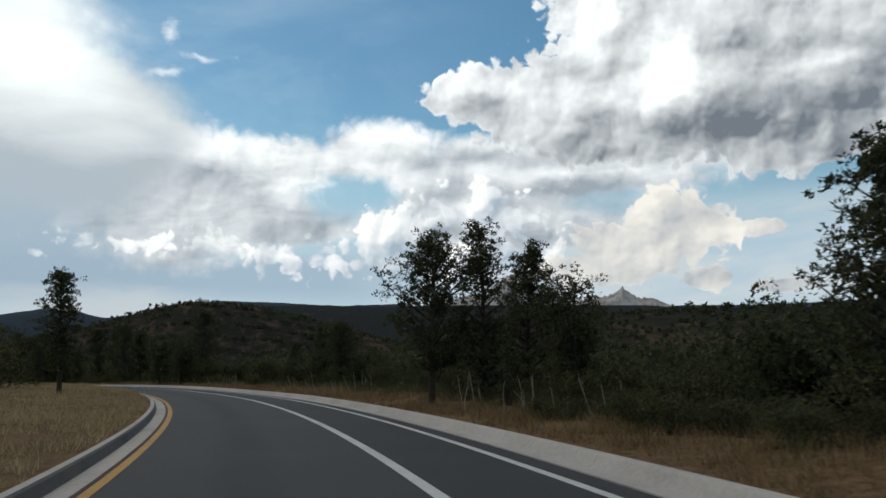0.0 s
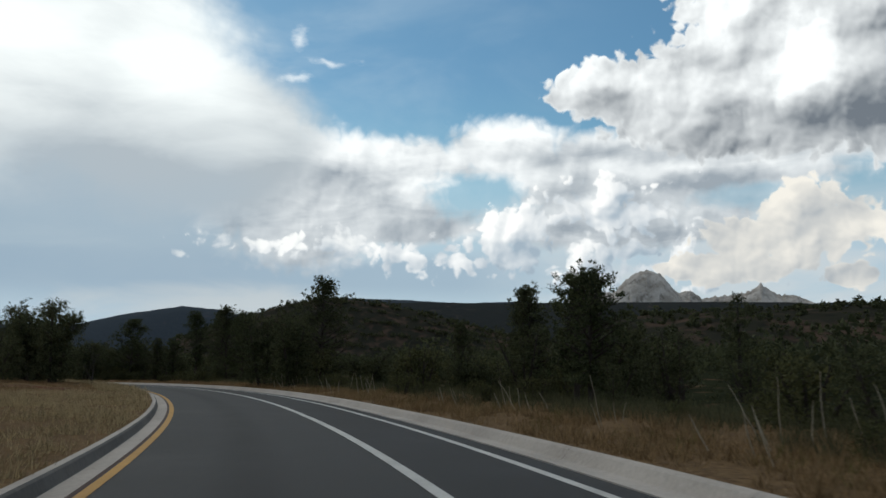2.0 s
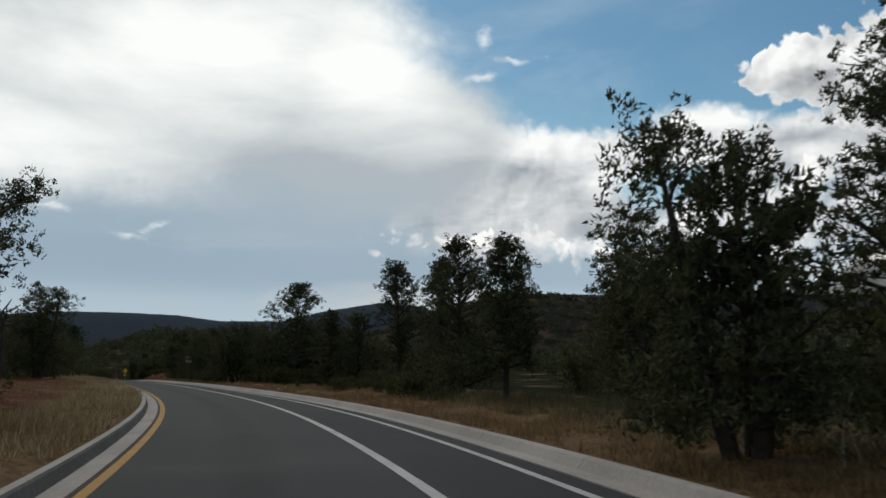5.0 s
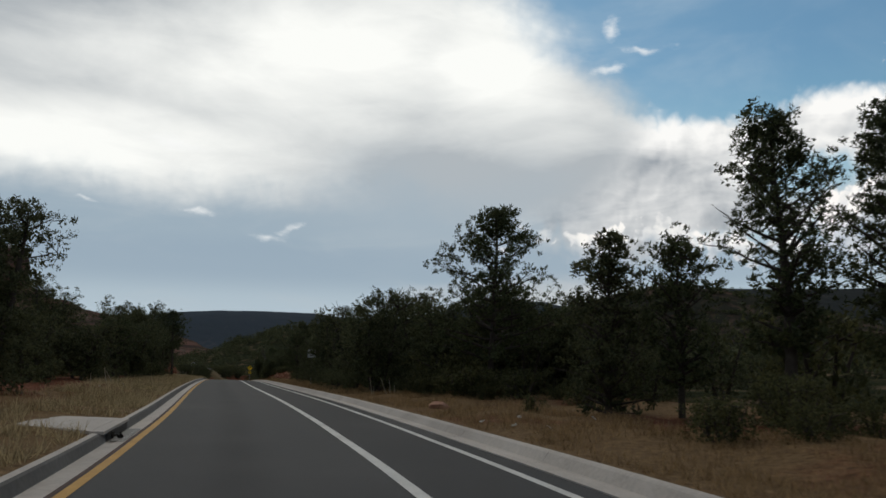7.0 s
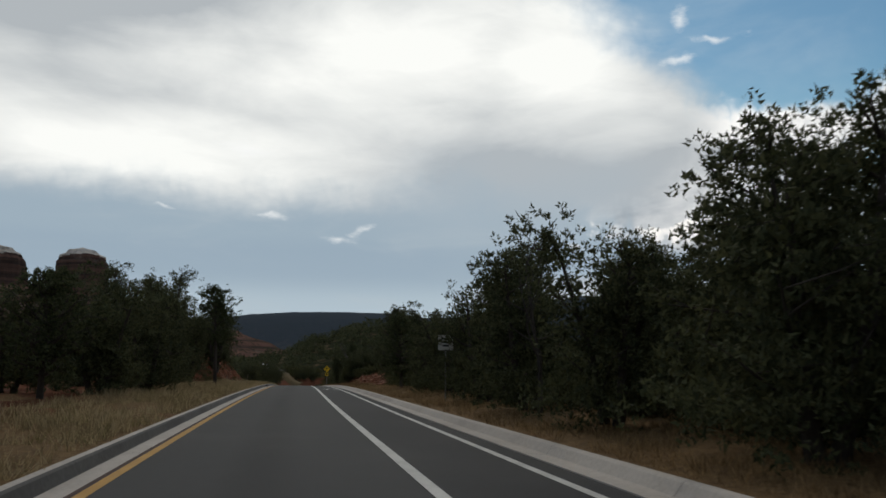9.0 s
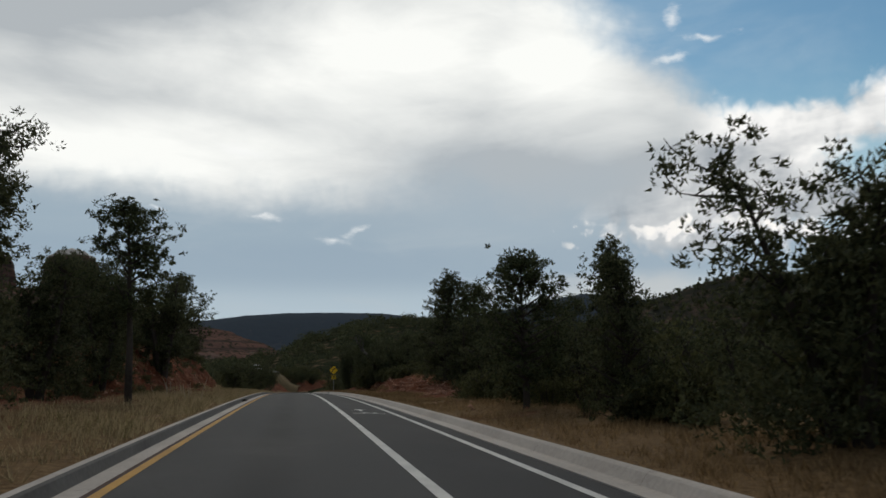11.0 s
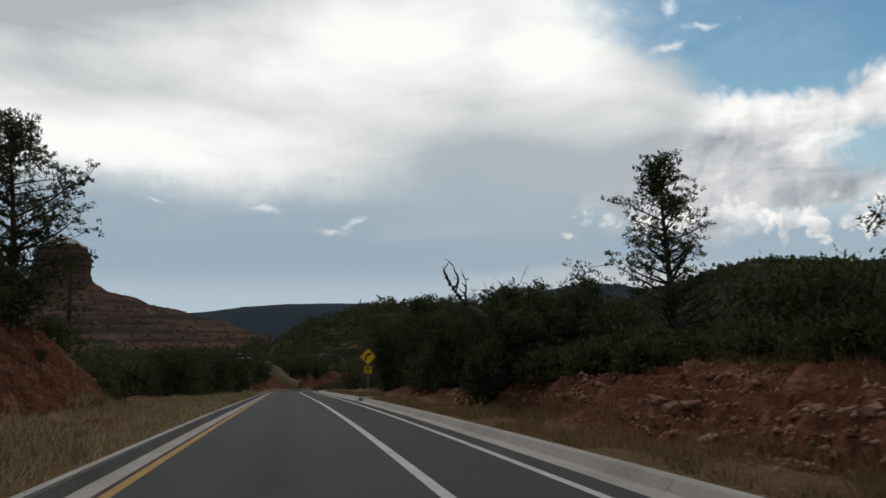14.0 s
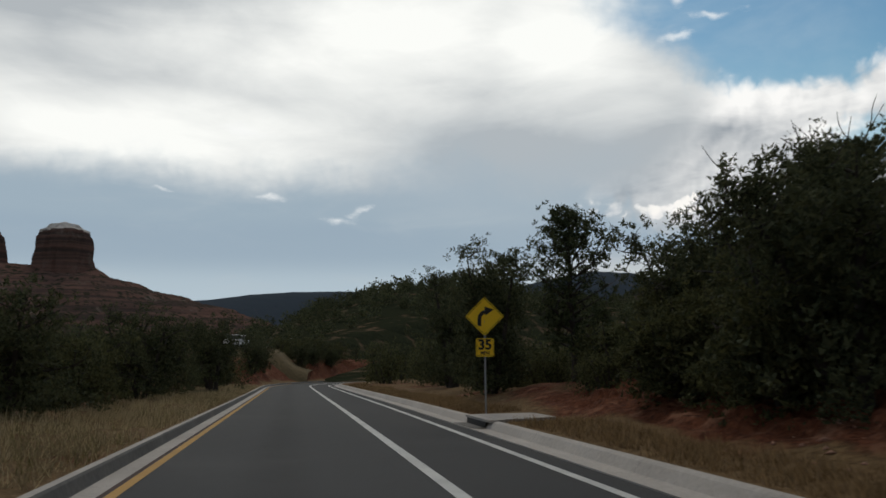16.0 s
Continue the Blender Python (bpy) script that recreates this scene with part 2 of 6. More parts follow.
sky = g.mix(g.m("MULTIPLY", g.step(field, -0.10, 0.30), under), sky, sheet)
# grey-blue rain haze under the sheet's right edge
haze = g.m("ADD", g.disc(p, -29.0, 10.4, 12, 5.2), g.m("ADD", g.m("MULTIPLY", g.m("SUBTRACT", wavy, 0.5), 1.2), g.m("MULTIPLY", g.m("SUBTRACT", coarse, 0.5), 0.8)))
sky = g.mix(g.m("MULTIPLY", g.step(haze, -0.1, 0.8), 0.56), sky, (0.39, 0.465, 0.525))
# the row's last heads show through the haze
tone = g.m("ADD", 0.62, g.m("MULTIPLY", g.m("SUBTRACT", fine, 0.5), 0.8))
sky = cloud(sky, [(-23.4, 9.1, 2.0, 0.6), (-20.8, 8.7, 1.2, 0.5), (-18.4, 8.9, 0.8, 0.75), (-15.0, 9.0, 1.6, 1.1), (-25.6, 7.8, 0.7, 0.4)], 1.0, 0.6, tone, (0.38, 0.44, 0.50), (0.97, 0.95, 0.90), 1.8, veil=0.75, rim=0.0)
# thin wisps
wisp = g.any_of([g.disc(w0, *d) for d in ((-18.5, 21.9, 0.75, 1.0), (-16.3, 20.6, 1.9, 0.40), (-18.5, 19.4, 1.3, 0.42), (-46.5, 9.8, 1.2, 0.32),
                                          (-41.5, 8.5, 1.5, 0.34), (-40.0, 9.1, 0.9, 0.45), (-47.4, 14.0, 2.6, 0.7), (-53.4, 9.9, 1.1, 0.25))])
wisp = g.m("MULTIPLY", g.step(g.m("ADD", wisp, g.m("MULTIPLY", g.m("SUBTRACT", g.noise(streak, 1.3, 6, 0.65), 0.5), 2.2)), 0.0, 1.3), 0.66)
sky = g.mix(wisp, sky, (0.95, 0.96, 0.95))
# the land's own dim light from below the horizon
sky = g.mix(g.step(v, -1.0, -6.0), sky, (0.06, 0.055, 0.045))
bg = node(wt, "ShaderNodeBackground")
wt.links.new(sky, bg.inputs[0])
bg.inputs[1].default_value = 1.0
wt.links.new(bg.outputs[0], node(wt, "ShaderNodeOutputWorld").inputs[0])

sun = new("sun", bpy.data.lights.new("sun", "SUN"))
sun.data.energy, sun.data.angle, sun.data.color = 0.65, radians(18), (1.0, 0.88, 0.70)
sun.matrix_world = look((0, 0, 50), (0 - 50 * math.sin(radians(SUN_AZ)) * math.cos(radians(SUN_EL)),
                                     0 - 50 * math.cos(radians(SUN_AZ)) * math.cos(radians(SUN_EL)), 50 - 50 * math.sin(radians(SUN_EL))))

# ---------------------------------------------------------------- materials
MATS = {}


def material(name, build):
    if name not in MATS:
        mat = bpy.data.materials.new(name)
        mat.use_nodes = True
        t = mat.node_tree
        gg = Graph(t)
        bsdf = t.nodes["Principled BSDF"]
        obj = node(t, "ShaderNodeNewGeometry").outputs["Position"]
        build(gg, bsdf, obj)
        MATS[name] = mat
    return MATS[name]


def bump(gg, bsdf, height, strength, dist=0.02):
    n = node(gg.t, "ShaderNodeBump")
    n.inputs["Strength"].default_value, n.inputs["Distance"].default_value = strength, dist
    gg.put(n.inputs["Height"], height)
    gg.t.links.new(n.outputs[0], bsdf.inputs["Normal"])


def speckled(name, dark, light, scale, big=0.15, rough=0.9, bumps_=0.3, metal=0.0, spec=0.25, island=0.0, lean=0.5):
    """Two scales of noise between two colours."""
    def build(gg, b, obj):
        f = gg.m("ADD", gg.m("MULTIPLY", gg.noise(obj, scale, 6, 0.65), 0.6), gg.m("MULTIPLY", gg.noise(obj, big, 4, 0.55), 0.6))
        if island:
            geo = node(gg.t, "ShaderNodeNewGeometry")
            f = gg.m("ADD", f, gg.m("MULTIPLY", gg.m("SUBTRACT", geo.outputs["Random Per Island"], 0.5), island))
        gg.put(b.inputs["Base Color"], gg.mix(gg.step(f, lean - 0.22, lean + 0.42), dark, light))
        b.inputs["Roughness"].default_value, b.inputs["Metallic"].default_value = rough, metal
        b.inputs["Specular IOR Level"].default_value = spec
        if bumps_:
            bump(gg, b, gg.noise(obj, scale * 1.7, 5, 0.6), bumps_, 0.02)
    return material(name, build)


def asphalt_build(worn):
    def build(gg, b, obj):
        grain = gg.noise(obj, 90.0, 3, 0.7)
        patch = gg.noise(obj, 0.35, 5, 0.6)
        mottle = gg.noise(obj, 2.6, 5, 0.6)
        col = gg.mix(grain, (0.030, 0.031, 0.033), (0.066, 0.066, 0.068)) if worn else gg.mix(grain, (0.022, 0.023, 0.025), (0.050, 0.050, 0.052))
        col = gg.mix(gg.m("MULTIPLY", gg.step(patch, 0.42, 0.72), 0.6), col, (0.064, 0.064, 0.064) if worn else (0.046, 0.046, 0.047))
        col = gg.mix(gg.m("MULTIPLY", gg.step(mottle, 0.55, 0.75), 0.35), col, (0.034, 0.034, 0.035))
        if worn:                             # oil-darkened strip between the wheel tracks
            off = node(gg.t, "ShaderNodeAttribute", attribute_name="across").outputs["Fac"]
            strip = gg.step(gg.m("ADD", gg.m("ABSOLUTE", gg.m("ADD", off, 0.10)), gg.m("MULTIPLY", gg.m("SUBTRACT", patch, 0.5), 0.5)), 0.62, 0.05)
            col = gg.mix(gg.m("MULTIPLY", strip, 0.55), col, (0.030, 0.030, 0.031))
        gg.put(b.inputs["Base Color"], col)
        gg.put(b.inputs["Roughness"], gg.lin(patch, 0.3, 0.7, 0.78, 0.92))
        b.inputs["Specular IOR Level"].default_value = 0.25
        bump(gg, b, grain, 0.35, 0.008)
    return build


def soil_build(gg, b, obj):
    att = node(gg.t, "ShaderNodeAttribute", attribute_name="red_soil").outputs["Fac"]
    fine_ = gg.noise(obj, 7.0, 6, 0.7)
    big = gg.noise(obj, 0.22, 5, 0.6)
    tan = gg.mix(gg.step(fine_, 0.3, 0.7), (0.092, 0.055, 0.026), (0.24, 0.155, 0.076))
    red = gg.mix(gg.step(fine_, 0.3, 0.72), (0.062, 0.019, 0.009), (0.180, 0.062, 0.030))
    red = gg.mix(gg.m("MULTIPLY", gg.step(gg.noise(obj, 1.5, 5, 0.65), 0.52, 0.70), 0.75), red, (0.31, 0.15, 0.090))
    red = gg.mix(gg.step(gg.noise(obj, 2.6, 4, 0.6), 0.56, 0.70), red, (0.055, 0.020, 0.011))
    f = gg.step(gg.m("ADD", att, gg.m("MULTIPLY", gg.m("SUBTRACT", big, 0.5), 1.6)), 0.35, 0.65)
    gg.put(b.inputs["Base Color"], gg.mix(f, tan, red))
    b.inputs["Roughness"].default_value, b.inputs["Specular IOR Level"].default_value = 0.95, 0.1
    bump(gg, b, gg.m("ADD", gg.noise(obj, 11.0, 6, 0.7), gg.m("MULTIPLY", gg.noise(obj, 3.0, 5, 0.6), 2.0)), 0.9, 0.06)


def far_land_build(gg, b, obj):
    dots = gg.cells(obj, 0.30, 2.0)
    big = gg.noise(obj, 0.012, 5, 0.6)
    soil = gg.mix(gg.step(big, 0.35, 0.65), (0.150, 0.115, 0.075), (0.190, 0.105, 0.068))
    gg.put(b.inputs["Base Color"], gg.mix(gg.step(gg.m("ADD", dots, gg.m("MULTIPLY", gg.m("SUBTRACT", big, 0.5), 0.7)), 0.48, 0.66), soil, (0.030, 0.034, 0.020)))
    b.inputs["Roughness"].default_value, b.inputs["Specular IOR Level"].default_value = 1.0, 0.0
    bump(gg, b, dots, 1.0, 3.0)


def strata_build(top, low, pale, deep=4.0):
    def build(gg, b, obj):
        s = node(gg.t, "ShaderNodeSeparateXYZ")
        gg.t.links.new(obj, s.inputs[0])
        lay = node(gg.t, "ShaderNodeCombineXYZ")
        gg.t.links.new(gg.m("MULTIPLY", s.outputs[0], 0.02), lay.inputs[0])
        gg.t.links.new(gg.m("MULTIPLY", s.outputs[1], 0.02), lay.inputs[1])
        gg.t.links.new(s.outputs[2], lay.inputs[2])
        band = gg.noise(lay.outputs[0], 0.16, 4, 0.6)
        wear = gg.noise(obj, 0.03, 6, 0.65)
        c = gg.mix(gg.step(band, 0.38, 0.62), low, top)
        c = gg.mix(gg.step(wear, 0.55, 0.72), c, pale)
        shrubs = gg.cells(obj, 0.09, 2.0)
        geo = node(gg.t, "ShaderNodeNewGeometry")
        sn = node(gg.t, "ShaderNodeSeparateXYZ")
        gg.t.links.new(geo.outputs["True Normal"], sn.inputs[0])
        flat = gg.step(sn.outputs[2], 0.55, 0.9)
        c = gg.mix(gg.m("MULTIPLY", flat, gg.step(shrubs, 0.70, 0.80)), c, (0.036, 0.038, 0.026))
        gg.put(b.inputs["Base Color"], c)
        b.inputs["Roughness"].default_value, b.inputs["Specular IOR Level"].default_value = 1.0, 0.0
        bump(gg, b, gg.m("ADD", band, gg.m("MULTIPLY", wear, deep / 4.0)), 0.9, deep)
    return build


def grey_rock_build(gg, b, obj):
    upright = node(gg.t, "ShaderNodeMapping")
    upright.inputs["Scale"].default_value = (1.0, 1.0, 0.22)
    gg.t.links.new(obj, upright.inputs[0])
    crack = gg.noise(upright.outputs[0], 0.045, 5, 0.65)
    mottle = gg.noise(obj, 0.022, 6, 0.7)
    c = gg.mix(gg.step(mottle, 0.36, 0.64), (0.40, 0.36, 0.32), (0.64, 0.60, 0.56))
    c = gg.mix(gg.m("MULTIPLY", gg.step(crack, 0.47, 0.34), 0.7), c, (0.17, 0.15, 0.13))
    gg.put(b.inputs["Base Color"], c)
    b.inputs["Roughness"].default_value, b.inputs["Specular IOR Level"].default_value = 1.0, 0.0
    bump(gg, b, gg.m("ADD", crack, mottle), 0.6, 12.0)


ASPHALT = material("asphalt", asphalt_build(True))
LANE_ASPHALT = material("bike_lane_asphalt", asphalt_build(False))
SOIL = material("verge_soil", soil_build)
LAND = material("far_land", far_land_build)
CONCRETE = speckled("concrete", (0.33, 0.295, 0.265), (0.55, 0.505, 0.46), 14.0, 0.5, 0.9, 0.25)
WHITE_LINE = speckled("road_paint_white", (0.34, 0.34, 0.33), (0.66, 0.65, 0.62), 30.0, 1.2, 0.7, 0.2, lean=0.42)
YELLOW_LINE = speckled("road_paint_yellow", (0.34, 0.18, 0.035), (0.56, 0.31, 0.06), 30.0, 1.2, 0.7, 0.2)
TAR = speckled("joint_sealant", (0.03, 0.015, 0.012), (0.07, 0.03, 0.025), 20.0, 1.0, 0.8, 0.0)
BARK = speckled("bark", (0.025, 0.020, 0.016), (0.075, 0.062, 0.052), 9.0, 1.0, 0.95, 0.6)
DEAD = speckled("dead_wood", (0.03, 0.025, 0.022), (0.085, 0.075, 0.066), 9.0, 1.0, 0.95, 0.5)
LEAF_J = speckled("juniper_foliage", (0.038, 0.045, 0.021), (0.102, 0.108, 0.052), 3.0, 0.4, 0.85, 0.0, island=0.7)
LEAF_P = speckled("pine_foliage", (0.032, 0.041, 0.018), (0.088, 0.100, 0.045), 3.0, 0.4, 0.85, 0.0, island=0.7)
LEAF_S = speckled("shrub_foliage", (0.042, 0.046, 0.018), (0.114, 0.114, 0.048), 2.5, 0.4, 0.85, 0.0, island=0.8)
STRAW = speckled("dry_grass", (0.165, 0.128, 0.068), (0.52, 0.415, 0.245), 1.5, 0.12, 0.9, 0.0, island=0.7)
GREEN_GRASS = speckled("green_grass", (0.07, 0.065, 0.022), (0.19, 0.17, 0.06), 1.5, 0.25, 0.9, 0.0, island=0.7)
WEEDS = speckled("grey_green_weeds", (0.055, 0.056, 0.030), (0.130, 0.125, 0.066), 1.5, 0.25, 0.9, 0.0, island=0.7)
BROWN_GRASS = speckled("brown_dry_grass", (0.110, 0.070, 0.034), (0.35, 0.24, 0.125), 1.5, 0.12, 0.9, 0.0, island=0.7)
STALK = speckled("pale_stalks", (0.20, 0.165, 0.11), (0.46, 0.40, 0.30), 3.0, 0.6, 0.9, 0.0, island=0.6)
RED_ROCK = speckled("red_sandstone", (0.15, 0.060, 0.036), (0.50, 0.30, 0.215), 3.2, 0.7, 0.95, 0.9, spec=0.1)
ROCK_RED = material("layered_red_rock", strata_build((0.150, 0.086, 0.070), (0.066, 0.049, 0.043), (0.165, 0.130, 0.108)))
ROCK_GREY = material("grey_rock", grey_rock_build)
FIELD = speckled("dry_field", (0.070, 0.055, 0.028), (0.200, 0.145, 0.080), 3.0, 0.2, 0.95, 0.4, spec=0.1)
STEEL = speckled("galvanised_steel", (0.20, 0.20, 0.20), (0.34, 0.34, 0.33), 20.0, 1.0, 0.5, 0.05, metal=0.6)


def see_through(mat, share):
    """Thin leaves let part of the light pass."""
    t = mat.node_tree
    b, out = t.nodes["Principled BSDF"], t.nodes["Material Output"]
    tr, mx = t.nodes.new("ShaderNodeBsdfTranslucent"), t.nodes.new("ShaderNodeMixShader")
    t.links.new(b.inputs["Base Color"].links[0].from_socket, tr.inputs[0])
    mx.inputs[0].default_value = share
    t.links.new(b.outputs[0], mx.inputs[1])
    t.links.new(tr.outputs[0], mx.inputs[2])
    t.links.new(mx.outputs[0], out.inputs[0])


for leafy in (LEAF_J, LEAF_P, LEAF_S, STRAW, BROWN_GRASS, GREEN_GRASS, WEEDS):
    see_through(leafy, 0.45 if leafy in (STRAW, BROWN_GRASS) else 0.35)

# ---------------------------------------------------------------- the road's line
# heading (degrees to the left of +y) and grade along the road, by driving time at 15.45 m/s
SPEED = 15.45
tt = np.arange(-5.0, 27.001, 0.05)
rows_t = np.array([r[0] for r in ROWS])
rows_h = np.array([r[6] for r in ROWS]) + 10.1
road_h = np.interp(tt, rows_t, rows_h)
road_h = np.where(tt < 0, rows_h[0] + 4.15 * tt, road_h)
road_h = np.where(tt > 16, rows_h[-1] - np.clip(tt - 20.8, 0, 9) * 11.0, road_h)
grade = np.interp(tt, [-5, 0, 3.5, 4.5, 5.2, 6, 6.8, 7.6, 8.3, 9, 10, 11.5, 13, 14.5, 16, 18, 30], [.6, .6, .57, .5, .32, .14, .04, -.06, -.16, -.14, -.35, -.4, -.7, -1.15, -1.6, -1.8, -1.4])


def run(f):
    step = (f[1:] + f[:-1]) / 2 * 0.05 * SPEED
    out = np.concatenate([[0.0], np.cumsum(step)])
    return out - np.interp(0.0, tt, out)


road_x, road_y, road_z = run(-np.sin(np.radians(road_h))), run(np.cos(np.radians(road_h))), run(np.sin(np.radians(grade)))
road_z = road_z - np.interp(tt, [2.4, 3.5, 4.8, 6.5, 7.5, 8.2, 9.0], [0, 0.06, 0.06, 0.05, 0.045, 0.025, 0])          # a slight dip
side_x, side_y = np.cos(np.radians(road_h)), np.sin(np.radians(road_h))      # to the right
shift = np.interp(tt, [0.6, 4.6, 6.5, 8, 9.6, 13.2, 16.6], [-0.11, 0.02, -0.16, -0.36, -0.34, -0.26, -0.05])     # the lane against the driven line
road_x, road_y = road_x + side_x * shift, road_y + side_y * shift


def camber(t, lat):
    """Cross fall of the carriageway, carried a little way into the verges."""
    return np.interp(t, [4.0, 6.5, 8.0, 11.5, 14.0, 15.5, 18.0], [0.0, -0.008, -0.016, -0.022, -0.024, -0.020, 0.0]) * np.clip(lat, -5.0, 6.0)


def spot(t, lat, up=0.0):
    """A place by driving time along the road, metres to the right of the driven line, and height above the road."""
    x, y, z = (np.interp(t, tt, a) for a in (road_x, road_y, road_z))
    sx, sy = np.interp(t, tt, side_x), np.interp(t, tt, side_y)
    return Vector((float(x + sx * lat), float(y + sy * lat), float(z + up + camber(t, lat))))


def station(x, y):
    """Driving time and lateral offset of places, as arrays."""
    x, y = np.atleast_1d(x).astype(float), np.atleast_1d(y).astype(float)
    best = np.full(x.shape, 1e18)
    idx = np.zeros(x.shape, int)
    for i in range(0, len(tt), 2):
        d = (x - road_x[i]) ** 2 + (y - road_y[i]) ** 2
        near = d < best
        best[near], idx[near] = d[near], i
    lat = (x - road_x[idx]) * side_x[idx] + (y - road_y[idx]) * side_y[idx]
    dist = np.sqrt(best)
    return tt[idx], np.where(np.abs(lat) < 0.6 * dist, dist * np.sign(lat + 1e-9), lat), road_z[idx]


def ramp(x, a, b):
    s = np.clip((x - a) / (b - a), 0, 1)
    return s * s * (3 - 2 * s)


def verge_rise(t, lat):
    """Height of the open ground above the road, by driving time and offset."""
    t, lat = np.asarray(t, float), np.asarray(lat, float)
    wob = np.sin(t * 5.1 + lat * 0.7) * 0.05 + np.sin(t * 13.7 - lat * 1.9) * 0.04
    r = np.maximum(lat - 4.5, 0)
    l = np.maximum(-lat - 2.35, 0)
    bank_r = ramp(t, 13.5, 15.0) * (1 - 0.75 * ramp(t, 15.8, 16.5)) * (1 - ramp(t, 16.8, 17.6)) * 1.12 * ramp(lat, 6.4 - 0.3 * ramp(t, 15.0, 15.6) + 0.3 * np.sin(t * 9), 9.2 - 1.3 * ramp(t, 15.0, 15.6))
    bump_r = np.exp(-((t - 17.4) / 0.9) ** 2) * 0.6 * ramp(lat, 5.5, 9)
    fall_r = -0.55 * (1 - ramp(t, 5.0, 7.0)) * ramp(lat, 8, 16)
    bank_l = ramp(t, 13.3, 14.3) * (1 - ramp(t, 16.0, 16.6)) * 2.7 * ramp(-lat, 5.6 + 0.4 * np.sin(t * 7), 9.0)
    bank_l = bank_l + ramp(t, 21.0, 21.8) * 2.5 * ramp(-lat, 3.0, 7.5)
    low_l = -0.3 * ramp(t, 16.5, 17.5) * (1 - ramp(t, 20.2, 21)) * ramp(-lat, 6, 12)
    z = 0.12 + 0.03 * np.minimum(r, 8) + 0.04 * np.minimum(l, 8) + bank_r + bump_r + fall_r + bank_l + low_l
    return z + wob * np.minimum(1, (r + l) / 1.5)


def banky(t, lat):
    return np.where(lat > 0, ramp(t, 13.5, 14.6) * (1 - ramp(t, 17.0, 17.9)) * ramp(lat, 6.0, 7.4) * (1 - ramp(lat, 9.6, 11)),
                    (ramp(t, 13.0, 13.8) * (1 - ramp(t, 16.0, 16.6)) + ramp(t, 20.9, 21.5)) * ramp(-lat, 3.2, 4.6) * (1 - ramp(-lat, 9.2, 10.5)))


def surface(t, lat):
    """verge_rise with the ground's own roughness and the broken shelves of the cut banks."""
    t, lat = np.atleast_1d(np.asarray(t, float)), np.atleast_1d(np.asarray(lat, float))
    z, k = verge_rise(t, lat), banky(t, lat)
    n1, n2, n3 = (np.array([noise.noise(Vector((a * f * 15.45, b * f * w, f))) for a, b in zip(t, lat)]) for f, w in ((0.4, 2.0), (1.5, 1.4), (4.2, 1.0)))
    edge = np.where(lat > 0, lat - 4.44, -lat - 2.31)
    z = z + (n1 * 0.06 + n2 * 0.03) * ramp(edge, 0.3, 2.0) + k * (n1 * 0.16 + n2 * 0.12)
    gully = np.array([abs(noise.noise(Vector((a * 15.45 * 0.75, 3.0, b * 0.35)))) for a, b in zip(t, lat)])
    z = z - k * np.where(lat < 0, 0.9, 0.25) * (0.35 - np.minimum(gully, 0.35)) * ramp(np.abs(lat), 5.0, 8.0)
    s = 0.24
    f = z / s + 0.5 * n1
    shelf = s * (np.floor(f) + ramp(f % 1.0, 0.55, 1.0) - 0.5 * n1)
    z = z + k * (0.95 * (shelf - z) + 0.09 * n3)
    return z - 0.9 * ramp(np.abs(lat), 14.5, 20)


def hills(x, y):
    """Slow rise of the land away from the road."""
    t, lat, rz = station(x, y)
    a = np.abs(lat)
    z = rz + verge_rise(t, np.clip(lat, -14, 14)) * ramp(a, 12.5, 18)
    z += 0.035 * np.maximum(a - 25, 0) * (1 - 0.6 * ramp(a, 120, 500)) * np.where(lat > 0, 1.0, 0.55)
    n = np.sin(x * 0.021 + 1.3) * np.cos(y * 0.017) + 0.6 * np.sin(x * 0.05 - y * 0.043)
    z += n * 1.6 * ramp(a, 20, 120)
    # the scrub-covered rise right of the road's end
    dx, dy = x + 141.9, y - 196.7
    d, brg = np.hypot(dx, dy), np.degrees(np.arctan2(dx, dy))
    crest = np.interp(brg, [-50, -46, -43.2, -41.3, -39.4, -37.6, -33.7, -29.9, -24, -12, 0, 25, 60], [0, 1.0, 2.6, 3.3, 3.9, 4.4, 4.6, 4.2, 3.2, 2.2, 1.2, 0.6, 0.0])
    z += 300 * np.tan(np.radians(crest)) * 0.84 * ramp(d, 60, 300) * (1 - 0.75 * ramp(d, 330, 800))
    return z, t, lat


def part(name, me_or_bm, mat, parent=None, label=""):
    me = me_or_bm
    if isinstance(me_or_bm, bmesh.types.BMesh):
        me = bpy.data.meshes.new(name)
        me_or_bm.to_mesh(me)
        me_or_bm.free()
    if mat is not None and not me.materials:
        me.materials.append(mat)
    ob = new(name, me)
    if parent:
        ob.parent = parent
    if label:
        ob["label"] = label
    return ob


def mesh(name, verts, faces, smooth=False):
    me = bpy.data.meshes.new(name)
    me.from_pydata([tuple(map(float, q)) for q in verts], [], [tuple(int(i) for i in f) for f in faces])
    if smooth:
        me.polygons.foreach_set("use_smooth", [True] * len(me.polygons))
    me.update()
    return me


